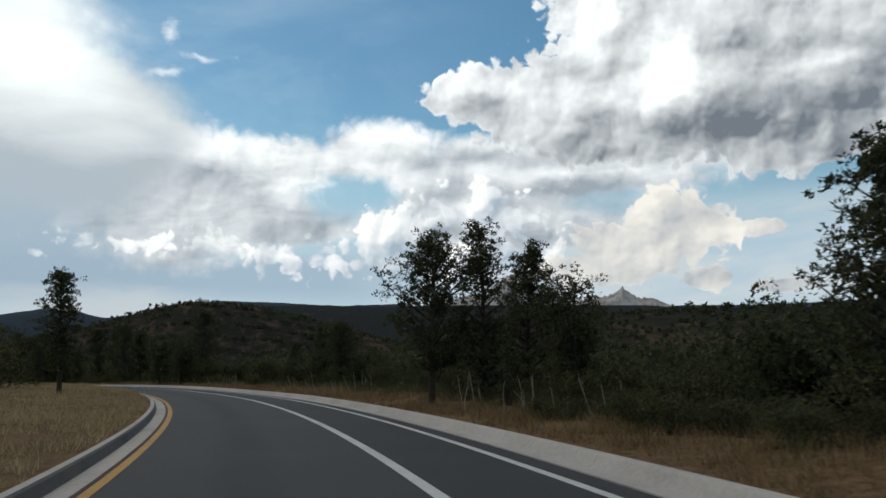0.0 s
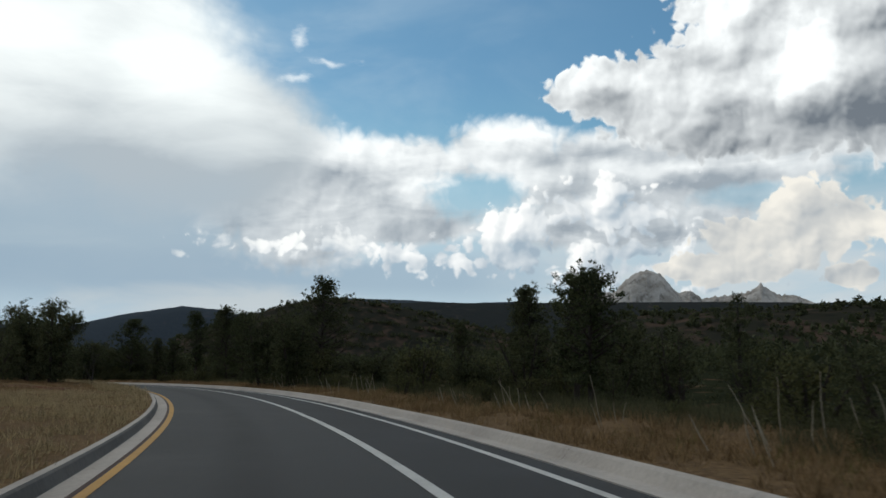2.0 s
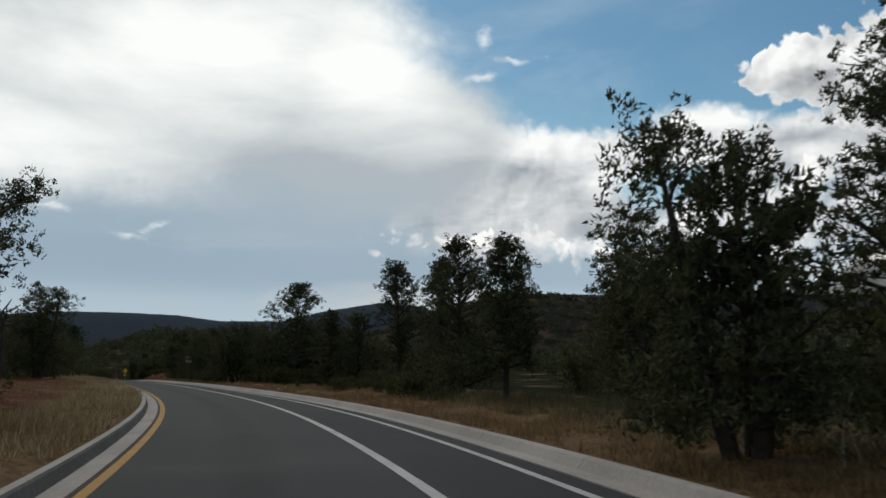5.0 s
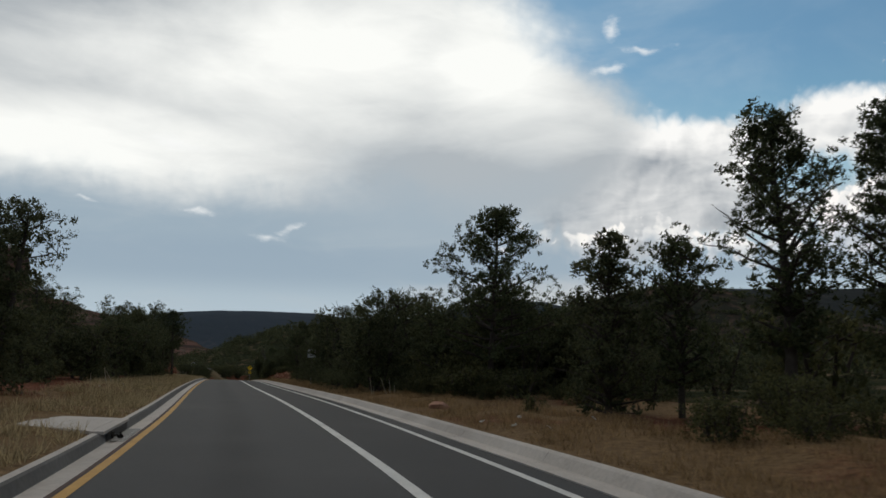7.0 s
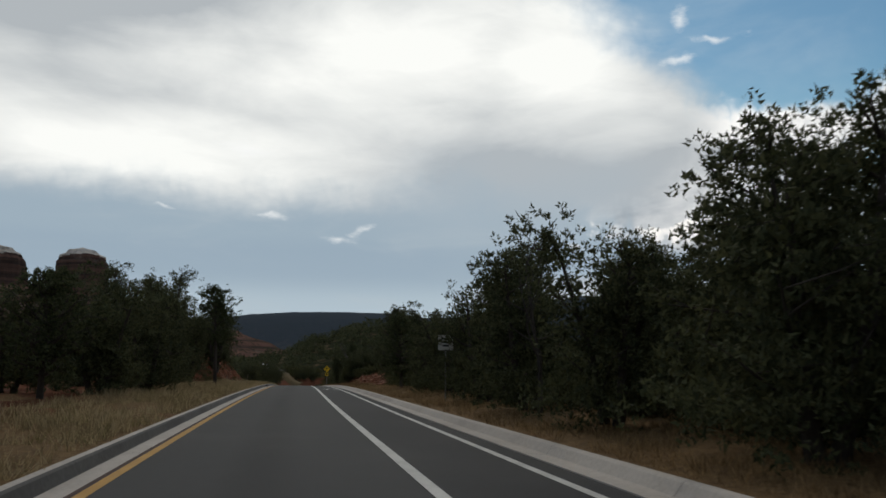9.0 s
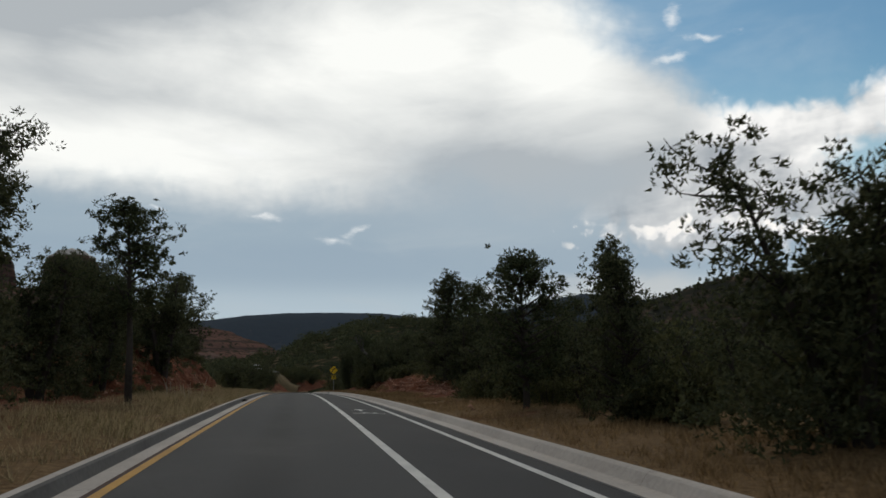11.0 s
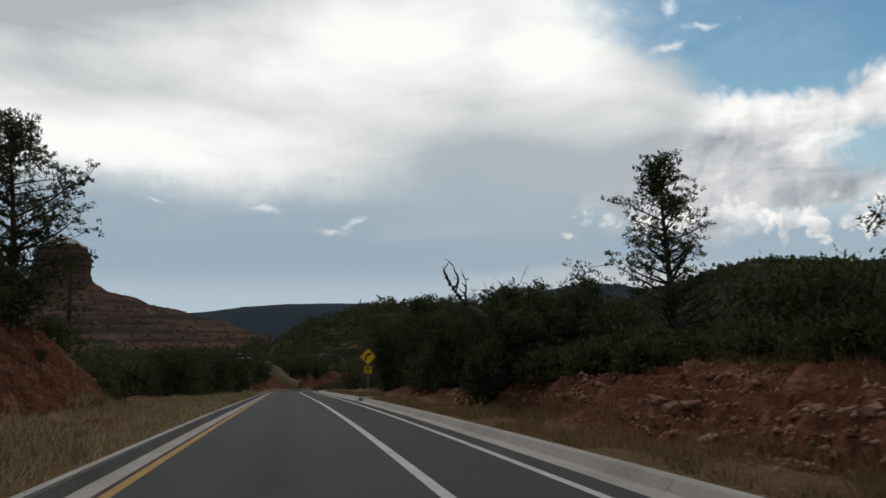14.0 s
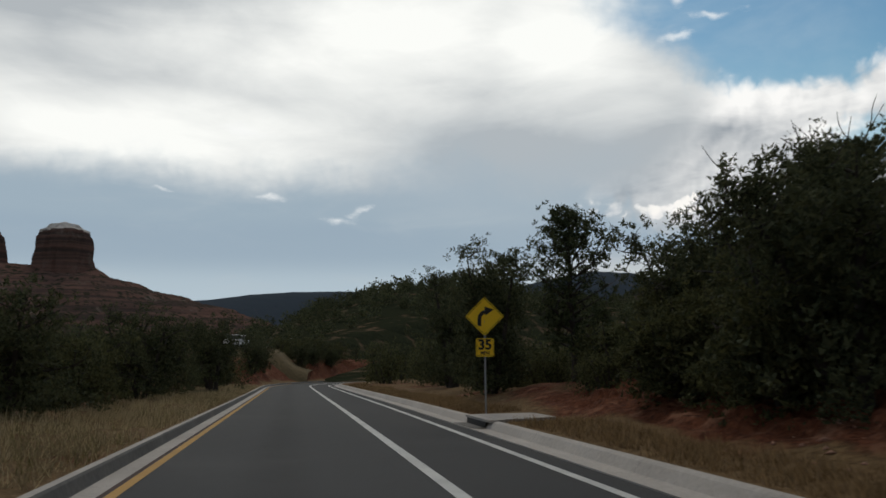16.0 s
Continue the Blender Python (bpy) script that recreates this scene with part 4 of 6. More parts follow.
    up = (h - size * 0.7) / np.percentile(tips[:, 2], 99.5)
    out = (r - size * 0.6) / np.percentile(np.hypot(tips[:, 0], tips[:, 1]), 96)
    for A in (TV, tips):
        A[:, 2] *= np.where(A[:, 2] > 0, up, 1.0)
        A[:, :2] *= out
    tips = tips[tips[:, 2] < h * 1.01]
    rs = np.random.RandomState(seed)
    rs.shuffle(tips)
    full = min(1.15, max(0.42, r * h / {"shrub": 4.0}.get(style, 12.0)))
    tips = tips[:int({"juniper": 430, "shrub": 260, "pine": 430, "dome": 330}.get(style, 390) * full) if rich else {"juniper": 300, "shrub": 150}.get(style, 240)]
    inner = (np.hypot(tips[:, 0], tips[:, 1]) < 0.55 * r) & (tips[:, 2] < h * (0.45 if style in SHAPES else 0.8))
    if rich:                                 # tight sprays of narrow blades
        tips, inner = np.repeat(tips, 3, axis=0), np.repeat(inner, 3)
        tips = tips + rs.normal(size=tips.shape) * np.array([0.21, 0.21, 0.16])
        size, per, leaf = {"juniper": 0.18, "shrub": 0.18}.get(style, 0.145), 18, 0.105
    elif style == "shrub":
        per, leaf, size = 16, 0.115, size * 1.15
    slim = 0.5 if rich else 0.72
    parts_ = [tufts(rng, tips[~inner], size, per, leaf, slim)]
    if inner.any():
        parts_.append(tufts(rng, tips[inner], size * 1.15, max(4, per * 2 // 3), leaf * 1.5, slim))
    LV = np.concatenate([a for a, b in parts_])
    LF = np.arange(len(LV)).reshape(-1, 3)
    return soup("trunk", TV, np.array(TF), True), soup("crown", LV, LF)


KINDS = {}


def tree(kind, seed, pos, h, r, turn=0.0, lean=0.0, label="", category="tree", rich=False):
    """One tree or shrub: prototypes are shared by kind and seed and scaled to size."""
    ref_h, ref_r, leaf = {"pine": (7.5, 2.4, LEAF_P), "tall_pine": (5.0, 1.1, LEAF_P), "dome": (5.5, 1.8, LEAF_P), "cone": (5.5, 1.6, LEAF_J), "juniper": (5.5, 2.6, LEAF_J), "spire": (5.0, 1.2, LEAF_J), "shrub": (2.2, 1.8, LEAF_S)}[kind]
    if rich:                                 # grown at its own size
        ref_h, ref_r = max(0.5, round(h * 2) / 2), max(0.5, round(r * 4) / 4)
    key = (kind, seed, rich, ref_h, ref_r)
    if key not in KINDS:
        a, b = tree_meshes(seed * 7 + len(kind), ref_h, ref_r, kind, rich)
        a.materials.append(BARK)
        b.materials.append(leaf)
        KINDS[key] = (a, b)
    name = {"pine": "pinyon_pine", "tall_pine": "pinyon_pine", "dome": "pinyon_pine", "cone": "juniper_tree", "juniper": "juniper_tree", "spire": "juniper_spire", "shrub": "shrub"}[kind]
    words = {"pine": "dark green pinyon pine with open limbs", "tall_pine": "small pinyon pine with a bare trunk and high crown", "dome": "dark pinyon pine with an airy rounded crown", "cone": "dark green pointed juniper tree", "juniper": "dark multi-stemmed green juniper tree", "spire": "slender dark green juniper", "shrub": "low dense green roadside shrub"}[kind]
    ob = new(name)
    ob.matrix_world = Matrix.Translation(pos) @ pose(0, 0, 0, lean, lean * 0.5, turn) @ Matrix.Diagonal((r / ref_r, r / ref_r, h / ref_h, 1))
    for nm, me in zip(("trunk", "crown"), KINDS[key]):
        o = new(nm, me)
        o.parent = ob
    return tagged(ob, label or words, "shrub" if kind == "shrub" else category, group={"shrub": "roadside shrubs"}.get(kind, "roadside trees"))


def land(x, y):
    z, t, lat = hills(np.array([x]), np.array([y]))
    if abs(lat[0]) < 13:
        return float(np.interp(t[0], tt, road_z) + surface(t[0], lat[0])[0] + camber(t[0], lat[0])) - 0.08
    return float(z[0]) - 0.3


def plant(kind, seed, x, y, top, r, **more):
    t_, o_, _ = station(x, y)
    if kind == "shrub" and o_[0] > 0:        # clear of the kerb
        r *= 0.8
        q = spot(t_[0], max(o_[0], 7.3 + r))
        x, y = q.x, q.y
    if 13.6 < t_[0] < 16.4 and 0 < o_[0] < 10 and kind in ("juniper", "shrub", "spire"):      # behind the bank's edge
        q = spot(t_[0], 9.8 + 0.5 * r)
        x, y = q.x, q.y
    z = land(x, y)
    return tree(kind, seed, Vector((x, y, z)), max(0.8, top - z), r, turn=(x * 37 + y * 53) % 360, rich=True, **more)


# trees beside the curve and the straight: kind, variant, x, y, height of the top, crown radius
for q in (("tall_pine", 2, -112.4, 159.0, 7.4, 1.6), ("dome", 1, -0.4, 26.9, 5.8, 1.65), ("cone", 2, 1.3, 27.6, 6.3, 1.05), ("cone", 1, 3.2, 33.0, 6.4, 1.6), ("juniper", 3, 4.4, 28.9, 4.6, 1.6),
          ("dome", 2, -7.0, 57.0, 5.0, 1.3), ("dome", 3, -7.4, 60.4, 5.4, 1.1), ("cone", 1, -9.1, 65.5, 5.3, 1.0), ("cone", 3, -9.6, 67.0, 5.1, 1.0), ("juniper", 2, -6.0, 63.5, 3.6, 1.7),
          ("cone", 4, -24.6, 87.1, 8.4, 2.3), ("juniper", 1, -24.5, 80.5, 5.6, 1.8), ("juniper", 3, -27.4, 83.6, 5.6, 1.7),
          ("pine", 3, -36.6, 103.4, 7.3, 1.7), ("cone", 2, -40.6, 109.4, 8.4, 2.5), ("spire", 2, 0.3, 71.9, 5.4, 1.2),
          ("dome", 4, -48.1, 118.8, 8.6, 1.6), ("dome", 1, -45.8, 119.9, 8.7, 1.6), ("cone", 3, -52.4, 118.3, 5.6, 1.3), ("dome", 2, -50.6, 118.6, 5.5, 1.2),
          ("pine", 2, -60.3, 127.2, 8.5, 2.7), ("juniper", 2, -73.6, 136.6, 5.2, 1.9), ("juniper", 3, -68.5, 131.4, 5.8, 2.4), ("juniper", 4, -68.9, 135.3, 6.0, 2.6), ("juniper", 1, -65.2, 130.6, 4.8, 2.0), ("juniper", 2, -65.6, 134.6, 5.3, 2.2), ("juniper", 1, -71.4, 138.6, 5.3, 2.2),
          ("juniper", 3, -78.0, 140.8, 5.3, 1.8), ("cone", 1, -118.1, 185.8, 7.6, 2.0), ("dome", 4, -116.8, 187.6, 7.0, 2.1), ("dome", 3, -100.6, 164.5, 5.4, 1.6),
          ("cone", 3, -97.9, 164.4, 5.4, 0.9), ("cone", 1, -95.6, 160.2, 4.4, 0.9), ("juniper", 3, -111.7, 182.2, 3.9, 1.9), ("cone", 4, -130.8, 205.2, 8.7, 2.3),
          ("juniper", 4, -135.4, 201.6, 4.2, 1.5), ("juniper", 1, -134.4, 203.4, 4.5, 1.7), ("dome", 2, -147.4, 222.8, 5.5, 1.6), ("dome", 3, -154.5, 222.6, 5.3, 1.7),
          ("juniper", 1, -157.7, 222.6, 4.4, 1.6), ("juniper", 2, -144.1, 210.6, 4.0, 2.1), ("cone", 2, -141.2, 209.6, 4.4, 1.6), ("juniper", 4, -143.1, 219.6, 5.2, 1.9),
          ("dome", 3, -17.0, 38.0, 6.3, 1.1), ("juniper", 2, -46.8, 87.3, 7.2, 2.1), ("juniper", 3, -68.7, 111.6, 7.1, 2.2), ("juniper", 1, -112.6, 151.8, 8.1, 2.2),
          ("juniper", 4, -127.7, 172.0, 6.9, 2.1), ("juniper", 2, -115.4, 147.6, 5.4, 2.2), ("juniper", 3, -128.7, 168.2, 7.8, 2.3), ("pine", 4, -149.2, 190.6, 10.1, 3.2), ("juniper", 1, -151.5, 186.2, 11.1, 2.4),
          ("cone", 1, 7.4, 13.2, 5.0, 1.8), ("cone", 4, 8.9, 15.4, 5.2, 2.0), ("juniper", 1, 6.9, 16.6, 2.6, 1.6), ("juniper", 1, -31.5, 103.0, 7.5, 2.4), ("juniper", 4, -30.6, 98.6, 6.8, 2.2),
          ("juniper", 3, -81.3, 145.8, 6.5, 1.9), ("juniper", 1, -77.9, 148.4, 6.6, 1.7), ("juniper", 4, -83.6, 147.6, 5.4, 2.2), ("juniper", 2, -90.0, 154.6, 5.0, 2.2), ("juniper", 1, -102.6, 168.9, 4.3, 1.9), ("juniper", 3, -105.2, 175.8, 5.0, 1.4),
          ("juniper", 4, -121.0, 188.6, 5.2, 1.9), ("juniper", 3, -113.8, 186.4, 4.8, 2.1), ("juniper", 2, -139.8, 209.5, 3.5, 1.9), ("juniper", 4, -162.0, 229.5, 4.8, 2.2), ("juniper", 3, -168.5, 236.0, 5.0, 2.4),
          ("juniper", 1, -151.0, 227.0, 5.6, 2.2), ("juniper", 4, -137.0, 173.0, 6.2, 2.2), ("juniper", 3, -143.5, 181.8, 7.0, 2.0),
          ("juniper", 4, -45.4, 85.6, 6.0, 2.0), ("juniper", 2, -105.9, 149.9, 7.6, 2.0), ("juniper", 4, -103.2, 145.1, 6.8, 2.2), ("juniper", 3, -94.8, 135.0, 4.5, 1.9), ("juniper", 1, -99.4, 140.5, 5.2, 2.0),
          ("juniper", 2, -109.4, 151.0, 6.6, 1.9), ("juniper", 3, -116.8, 158.4, 6.2, 2.0), ("juniper", 2, -121.4, 164.0, 6.6, 1.9), ("juniper", 4, -170.0, 217.0, 2.2, 2.2), ("juniper", 1, -176.0, 222.5, 2.5, 2.4),
          ("shrub", 2, -166.0, 211.5, 1.4, 2.0), ("juniper", 3, -161.0, 207.0, 2.2, 2.0), ("juniper", 2, -180.0, 229.0, 2.6, 2.2), ("spire", 1, -160.5, 199.8, 7.0, 1.6), ("juniper", 2, -137.6, 206.4, 3.1, 1.7), ("juniper", 4, -132.0, 200.4, 3.2, 1.6),
          ("shrub", 1, -129.0, 195.6, 2.2, 1.8), ("shrub", 3, -126.2, 193.6, 2.1, 1.7), ("shrub", 2, -131.0, 198.0, 2.3, 1.9), ("shrub", 4, -123.4, 190.8, 2.2, 1.6), ("juniper", 1, -118.9, 184.4, 4.8, 1.9), ("juniper", 4, -115.0, 183.6, 4.8, 1.8),
          ("shrub", 2, -77.2, 137.6, 2.5, 1.8), ("shrub", 1, -72.6, 133.4, 2.3, 1.7), ("shrub", 3, -81.6, 141.8, 2.4, 1.8), ("shrub", 4, -86.4, 147.2, 2.4, 1.7), ("shrub", 2, -64.4, 126.4, 2.8, 1.9), ("shrub", 3, -62.0, 124.6, 2.2, 1.8),
          ("shrub", 1, -92.4, 153.4, 2.4, 1.9), ("shrub", 4, -97.6, 158.8, 2.2, 1.8), ("shrub", 3, -104.4, 166.6, 2.0, 1.7), ("shrub", 2, -108.4, 172.4, 1.8, 1.8)):
    plant(*q)
for q in (("juniper", 2, -59.0, 132.6, 5.2, 2.2), ("juniper", 4, -57.0, 130.6, 4.6, 2.1), ("juniper", 1, -63.4, 133.4, 5.1, 2.0), ("juniper", 3, -55.0, 128.0, 4.2, 2.0), ("juniper", 3, -63.2, 128.6, 5.1, 1.5), ("cone", 3, -14.0, 81.4, 4.8, 1.2),
          ("juniper", 2, -19.6, 80.6, 3.2, 1.8), ("juniper", 4, -16.0, 76.6, 2.9, 1.8), ("juniper", 1, -12.5, 72.0, 2.7, 1.7), ("juniper", 3, -40.0, 104.6, 2.7, 1.7), ("juniper", 2, -74.6, 143.6, 5.3, 2.2), ("juniper", 1, -112.6, 180.6, 3.4, 1.8),
          ("juniper", 4, -85.0, 125.2, 6.4, 2.2), ("juniper", 2, -82.5, 125.4, 4.3, 2.0), ("dome", 3, -89.4, 133.1, 4.9, 1.6), ("juniper", 1, -92.0, 136.6, 5.2, 1.9), ("juniper", 3, -95.9, 141.4, 4.9, 1.7),
          ("juniper", 2, -40.2, 80.4, 6.2, 1.9), ("juniper", 1, -43.0, 82.4, 6.4, 2.1), ("juniper", 4, -80.0, 120.6, 4.5, 2.2)):
    plant(*q)


# ---------------------------------------------------------------- undergrowth and woods
rng = random.Random(11)
placed = [(o.matrix_world.translation.x, o.matrix_world.translation.y) for o in bpy.data.objects if o.name.split(".")[0] in ("pinyon_pine", "juniper_tree", "juniper_spire")]


def scatter(n, t_lo, t_hi, lat_lo, lat_hi, sizes, kinds, gap):
    done = 0
    for _ in range(n * 6):
        if done >= n:
            break
        t, lat = rng.uniform(t_lo, t_hi), lat_lo + (lat_hi - lat_lo) * rng.random() ** 1.3
        q = spot(t, lat)
        if any((q.x - a) ** 2 + (q.y - b) ** 2 < gap * gap for a, b in placed):
            continue
        h = rng.uniform(*sizes) * (0.6 if lat > 0 and 1.2 < t < 3.4 else 1.0)          # low and open where the view goes out
        kind = rng.choice(kinds)
        z = land(q.x, q.y)
        tree(kind, rng.randint(1, 4), Vector((q.x, q.y, z - 0.05)), h, h * (rng.uniform(0.55, 0.85) if kind == "shrub" else rng.uniform(0.36, 0.52)), turn=rng.uniform(0, 360))
        placed.append((q.x, q.y))
        done += 1


scatter(34, 1.2, 6.4, 8.6, 19, (1.5, 3.2), ("shrub", "juniper"), 1.7)
scatter(30, -0.8, 1.7, 7.0, 15, (0.8, 1.6), ("shrub", "shrub", "juniper"), 1.4)
scatter(26, -0.6, 1.7, 6.4, 8.6, (0.45, 1.1), ("shrub",), 0.9)
scatter(26, 1.6, 6.2, 7.2, 10, (0.5, 1.1), ("shrub",), 1.2)
scatter(46, 6.8, 13.6, 7.6, 11, (0.5, 1.4), ("shrub",), 1.2)
scatter(10, 15.9, 17.0, 9.2, 11.5, (1.2, 1.8), ("shrub",), 1.2)
scatter(16, 13.2, 16.4, -8.2, -11, (0.8, 2.0), ("shrub",), 1.4)
scatter(14, 13.2, 16.2, -5.6, -8.4, (0.35, 0.8), ("shrub",), 1.0)
scatter(10, 16.1, 17.1, 9.8, 12, (0.9, 1.9), ("shrub",), 1.1)
scatter(14, 17.3, 18.6, 8.0, 10.5, (0.9, 1.9), ("shrub",), 1.1)
scatter(40, 7.8, 13.4, 10.0, 18, (2.0, 4.2), ("shrub", "juniper", "juniper"), 1.6)
scatter(30, 13.4, 20.0, 10.0, 22, (1.6, 3.4), ("shrub", "juniper"), 1.7)
scatter(44, 12.6, 17.0, 11.5, 34, (1.5, 3.0), ("shrub", "juniper", "juniper"), 1.8)
scatter(30, 1.0, 9.0, -8.0, -20, (1.8, 4.2), ("shrub", "juniper", "juniper"), 1.9)
scatter(36, 9.0, 20.0, -8.5, -22, (2.2, 4.6), ("shrub", "juniper", "juniper"), 1.9)
scatter(26, 3.0, 8.6, -12, -27, (2.2, 4.0), ("juniper", "juniper", "shrub"), 2.0)
scatter(40, 1.0, 8.6, 17, 29, (1.5, 3.0), ("juniper", "juniper", "shrub"), 2.0)
scatter(36, 9.0, 18.0, 17, 28, (2.0, 3.8), ("juniper", "juniper", "shrub"), 2.0)
scatter(30, 9.0, 20.0, -17, -28, (2.2, 4.2), ("juniper", "juniper", "shrub"), 2.0)
scatter(30, 18.6, 24.0, 7.5, 20, (2.4, 4.4), ("juniper", "juniper", "shrub"), 1.7)
scatter(14, 22.3, 24.6, -7.0, -13, (2.0, 3.8), ("juniper", "shrub"), 1.7)
scatter(12, 19.6, 21.4, -5.5, -14, (2.4, 4.2), ("juniper", "shrub"), 1.6)


def woods(name, n, lo, hi, blades, leaf, sizes, label, on=None):
    """Uncountable far scrub and trees in one mesh."""
    rs = np.random.RandomState(len(name) + n)
    X, Y = rs.uniform(-700, 420, n * 14), rs.uniform(-140, 800, n * 14)
    t, lat, _ = station(X, Y)
    ok = (np.abs(lat) > lo) & (np.abs(lat) < hi)
    X, Y = X[ok][:n], Y[ok][:n]
    Z = hills(X, Y)[0] - 0.4
    if on:                                   # on a hill's own faces
        c = np.array([tuple(f.center) for f in on.data.polygons])
        c = c[rs.randint(0, len(c), n)] + rs.normal(size=(n, 3)) * np.array([6.0, 6.0, 0.0])
        X, Y, Z = c[:, 0], c[:, 1], c[:, 2] - 0.8
    m = len(X)
    h = rs.uniform(*sizes, m) * np.where(rs.random_sample(m) < 0.12, 1.5, 1.0)
    r = h * rs.uniform(0.36, 0.62, m)
    k = blades
    d = rs.normal(size=(m, k, 3))
    d /= np.linalg.norm(d, axis=2)[:, :, None]
    d *= rs.uniform(0.45, 1.0, (m, k))[:, :, None]
    lump = 1 + 0.22 * np.sin(d[:, :, 0] * 5 + X[:, None]) * np.cos(d[:, :, 2] * 6 + Y[:, None])
    pos = np.stack([X[:, None] + d[:, :, 0] * r[:, None] * lump, Y[:, None] + d[:, :, 1] * r[:, None] * lump, Z[:, None] + h[:, None] * (0.5 + 0.5 * d[:, :, 2] * lump)], -1)
    a = rs.normal(size=(m, k, 3)) + d * 0.6
    a /= np.linalg.norm(a, axis=2)[:, :, None]
    b = np.cross(a, rs.normal(size=(m, k, 3)))
    b /= np.linalg.norm(b, axis=2)[:, :, None]
    L = (leaf * rs.uniform(0.6, 1.4, (m, k)) * (h[:, None] / np.mean(sizes)) ** 0.5)[:, :, None]
    V = np.stack([pos - a * L * 0.5 + b * L * 0.4, pos + a * L * 0.6, pos - a * L * 0.4 - b * L * 0.45], 2).reshape(-1, 3)
    F = np.arange(len(V)).reshape(-1, 3)
    return tagged(part(name, soup(name, V, F), LEAF_J), label, "woodland", kind="stuff")


woods("near_woodland", 3300, 25, 118, 140, 0.38, (2.0, 4.2), "dark green juniper and pinyon woodland")
woods("foothill_scrub", 3600, 60, 430, 34, 1.5, (2.4, 5.0), "dark juniper scrub over the foothill", foothill)
woods("hill_scrub", 3000, 60, 430, 26, 2.2, (4.0, 7.5), "dark scrub trees over the rounded hill", hill_left)
woods("far_woodland", 4600, 112, 430, 46, 0.85, (2.0, 4.6), "dark green scrub woodland on the slopes")

# ---------------------------------------------------------------- grass
def grass(name, n, t_lo, t_hi, lat_lo, lat_hi, h_lo, h_hi, blades, mat, label, spread=0.10, clumpy=0.0, seed=1):
    """Tufts of narrow blades over a stretch of the verge, in one mesh."""
    rs = np.random.RandomState(seed)
    t, o = rs.uniform(t_lo, t_hi, n), lat_lo + (lat_hi - lat_lo) * rs.random_sample(n)
    if clumpy:                               # tufts gather in patches
        keep = np.sin(t * 9.3 + o * 1.3) + np.sin(t * 23.1 - o * 2.1) + rs.normal(size=n) * 0.6 > clumpy
        t, o = t[keep], o[keep]
    slab = ((np.abs(t - 8.08) < 0.14) & (o < 0) & (o > -3.95)) | ((np.abs(t - 17.27) < 0.11) & (o > 0) & (o < 6.2))     # none on the drains
    t, o = t[~slab], o[~slab]
    n = len(t)
    bx, by, bz = (np.interp(t, tt, a) for a in (road_x, road_y, road_z))
    sx, sy = np.interp(t, tt, side_x), np.interp(t, tt, side_y)
    base = np.stack([bx + sx * o, by + sy * o, bz + (surface(t, o) if t_lo > 12 else verge_rise(t, o)) + camber(t, o) - 0.04], -1)
    hgt = rs.uniform(h_lo, h_hi, n)
    k = blades
    root = np.repeat(base, k, 0) + np.concatenate([rs.normal(size=(n * k, 2)) * spread * 0.5, np.zeros((n * k, 1))], 1)
    h = np.repeat(hgt, k) * rs.uniform(0.55, 1.15, n * k)
    lean = np.concatenate([rs.normal(size=(n * k, 2)) * 0.55, np.ones((n * k, 1))], 1)
    lean /= np.linalg.norm(lean, axis=1)[:, None]
    wid = np.concatenate([rs.normal(size=(n * k, 2)), np.zeros((n * k, 1))], 1)
    wid /= np.linalg.norm(wid, axis=1)[:, None]
    w = (0.004 + 0.007 * rs.random_sample(n * k))[:, None]
    tip = root + lean * h[:, None]
    V = np.stack([root - wid * w, root + wid * w, tip], 1).reshape(-1, 3)
    return tagged(part(name, soup(name, V, np.arange(len(V)).reshape(-1, 3)), mat), label, "grass", kind="stuff")


grass("dry_grass_right", 12500, -0.5, 6.5, 4.6, 8.0, 0.10, 0.34, 11, BROWN_GRASS, "dry brown grass along the kerb", clumpy=-0.9, seed=1)
grass("dry_grass_right", 15000, 6.5, 13.4, 4.65, 9.0, 0.10, 0.32, 8, BROWN_GRASS, "dry brown grass along the kerb", clumpy=-0.8, seed=2)
grass("dry_grass_right", 8500, 13.4, 16.1, 4.65, 7.2, 0.10, 0.30, 10, BROWN_GRASS, "dry brown grass below the red bank", clumpy=-0.2, seed=3)
grass("dry_grass_right", 5000, 16.1, 20.5, 4.65, 5.9, 0.10, 0.30, 10, BROWN_GRASS, "dry brown grass along the kerb by the sign", clumpy=0.0, seed=14)
grass("dry_grass_left", 17000, -0.5, 4.5, -9.5, -2.42, 0.12, 0.34, 9, STRAW, "dry tan grass inside the curve", clumpy=-0.6, seed=4)
grass("dry_grass_left", 9000, 4.5, 9.0, -9.5, -3.2, 0.10, 0.30, 8, BROWN_GRASS, "sparse brown grass on red soil inside the curve", clumpy=0.1, seed=11)
grass("dry_grass_left", 6000, 4.5, 9.0, -4.4, -2.42, 0.16, 0.42, 9, STRAW, "taller tan grass along the kerb", clumpy=-0.5, seed=12)
grass("dry_grass_left", 18000, 9.0, 20.5, -6.2, -2.42, 0.14, 0.40, 9, STRAW, "dry tan grass along the kerb", clumpy=-0.9, seed=5)
grass("green_grass_left", 3500, 9.0, 20.5, -6.0, -2.45, 0.20, 0.45, 7, GREEN_GRASS, "patchy green grass along the kerb", clumpy=0.4, seed=6)
grass("bank_top_grass", 5000, 13.6, 17.2, 8.9, 11.0, 0.15, 0.4, 6, BROWN_GRASS, "dry brown grass on top of the red bank", clumpy=-0.6, seed=8)
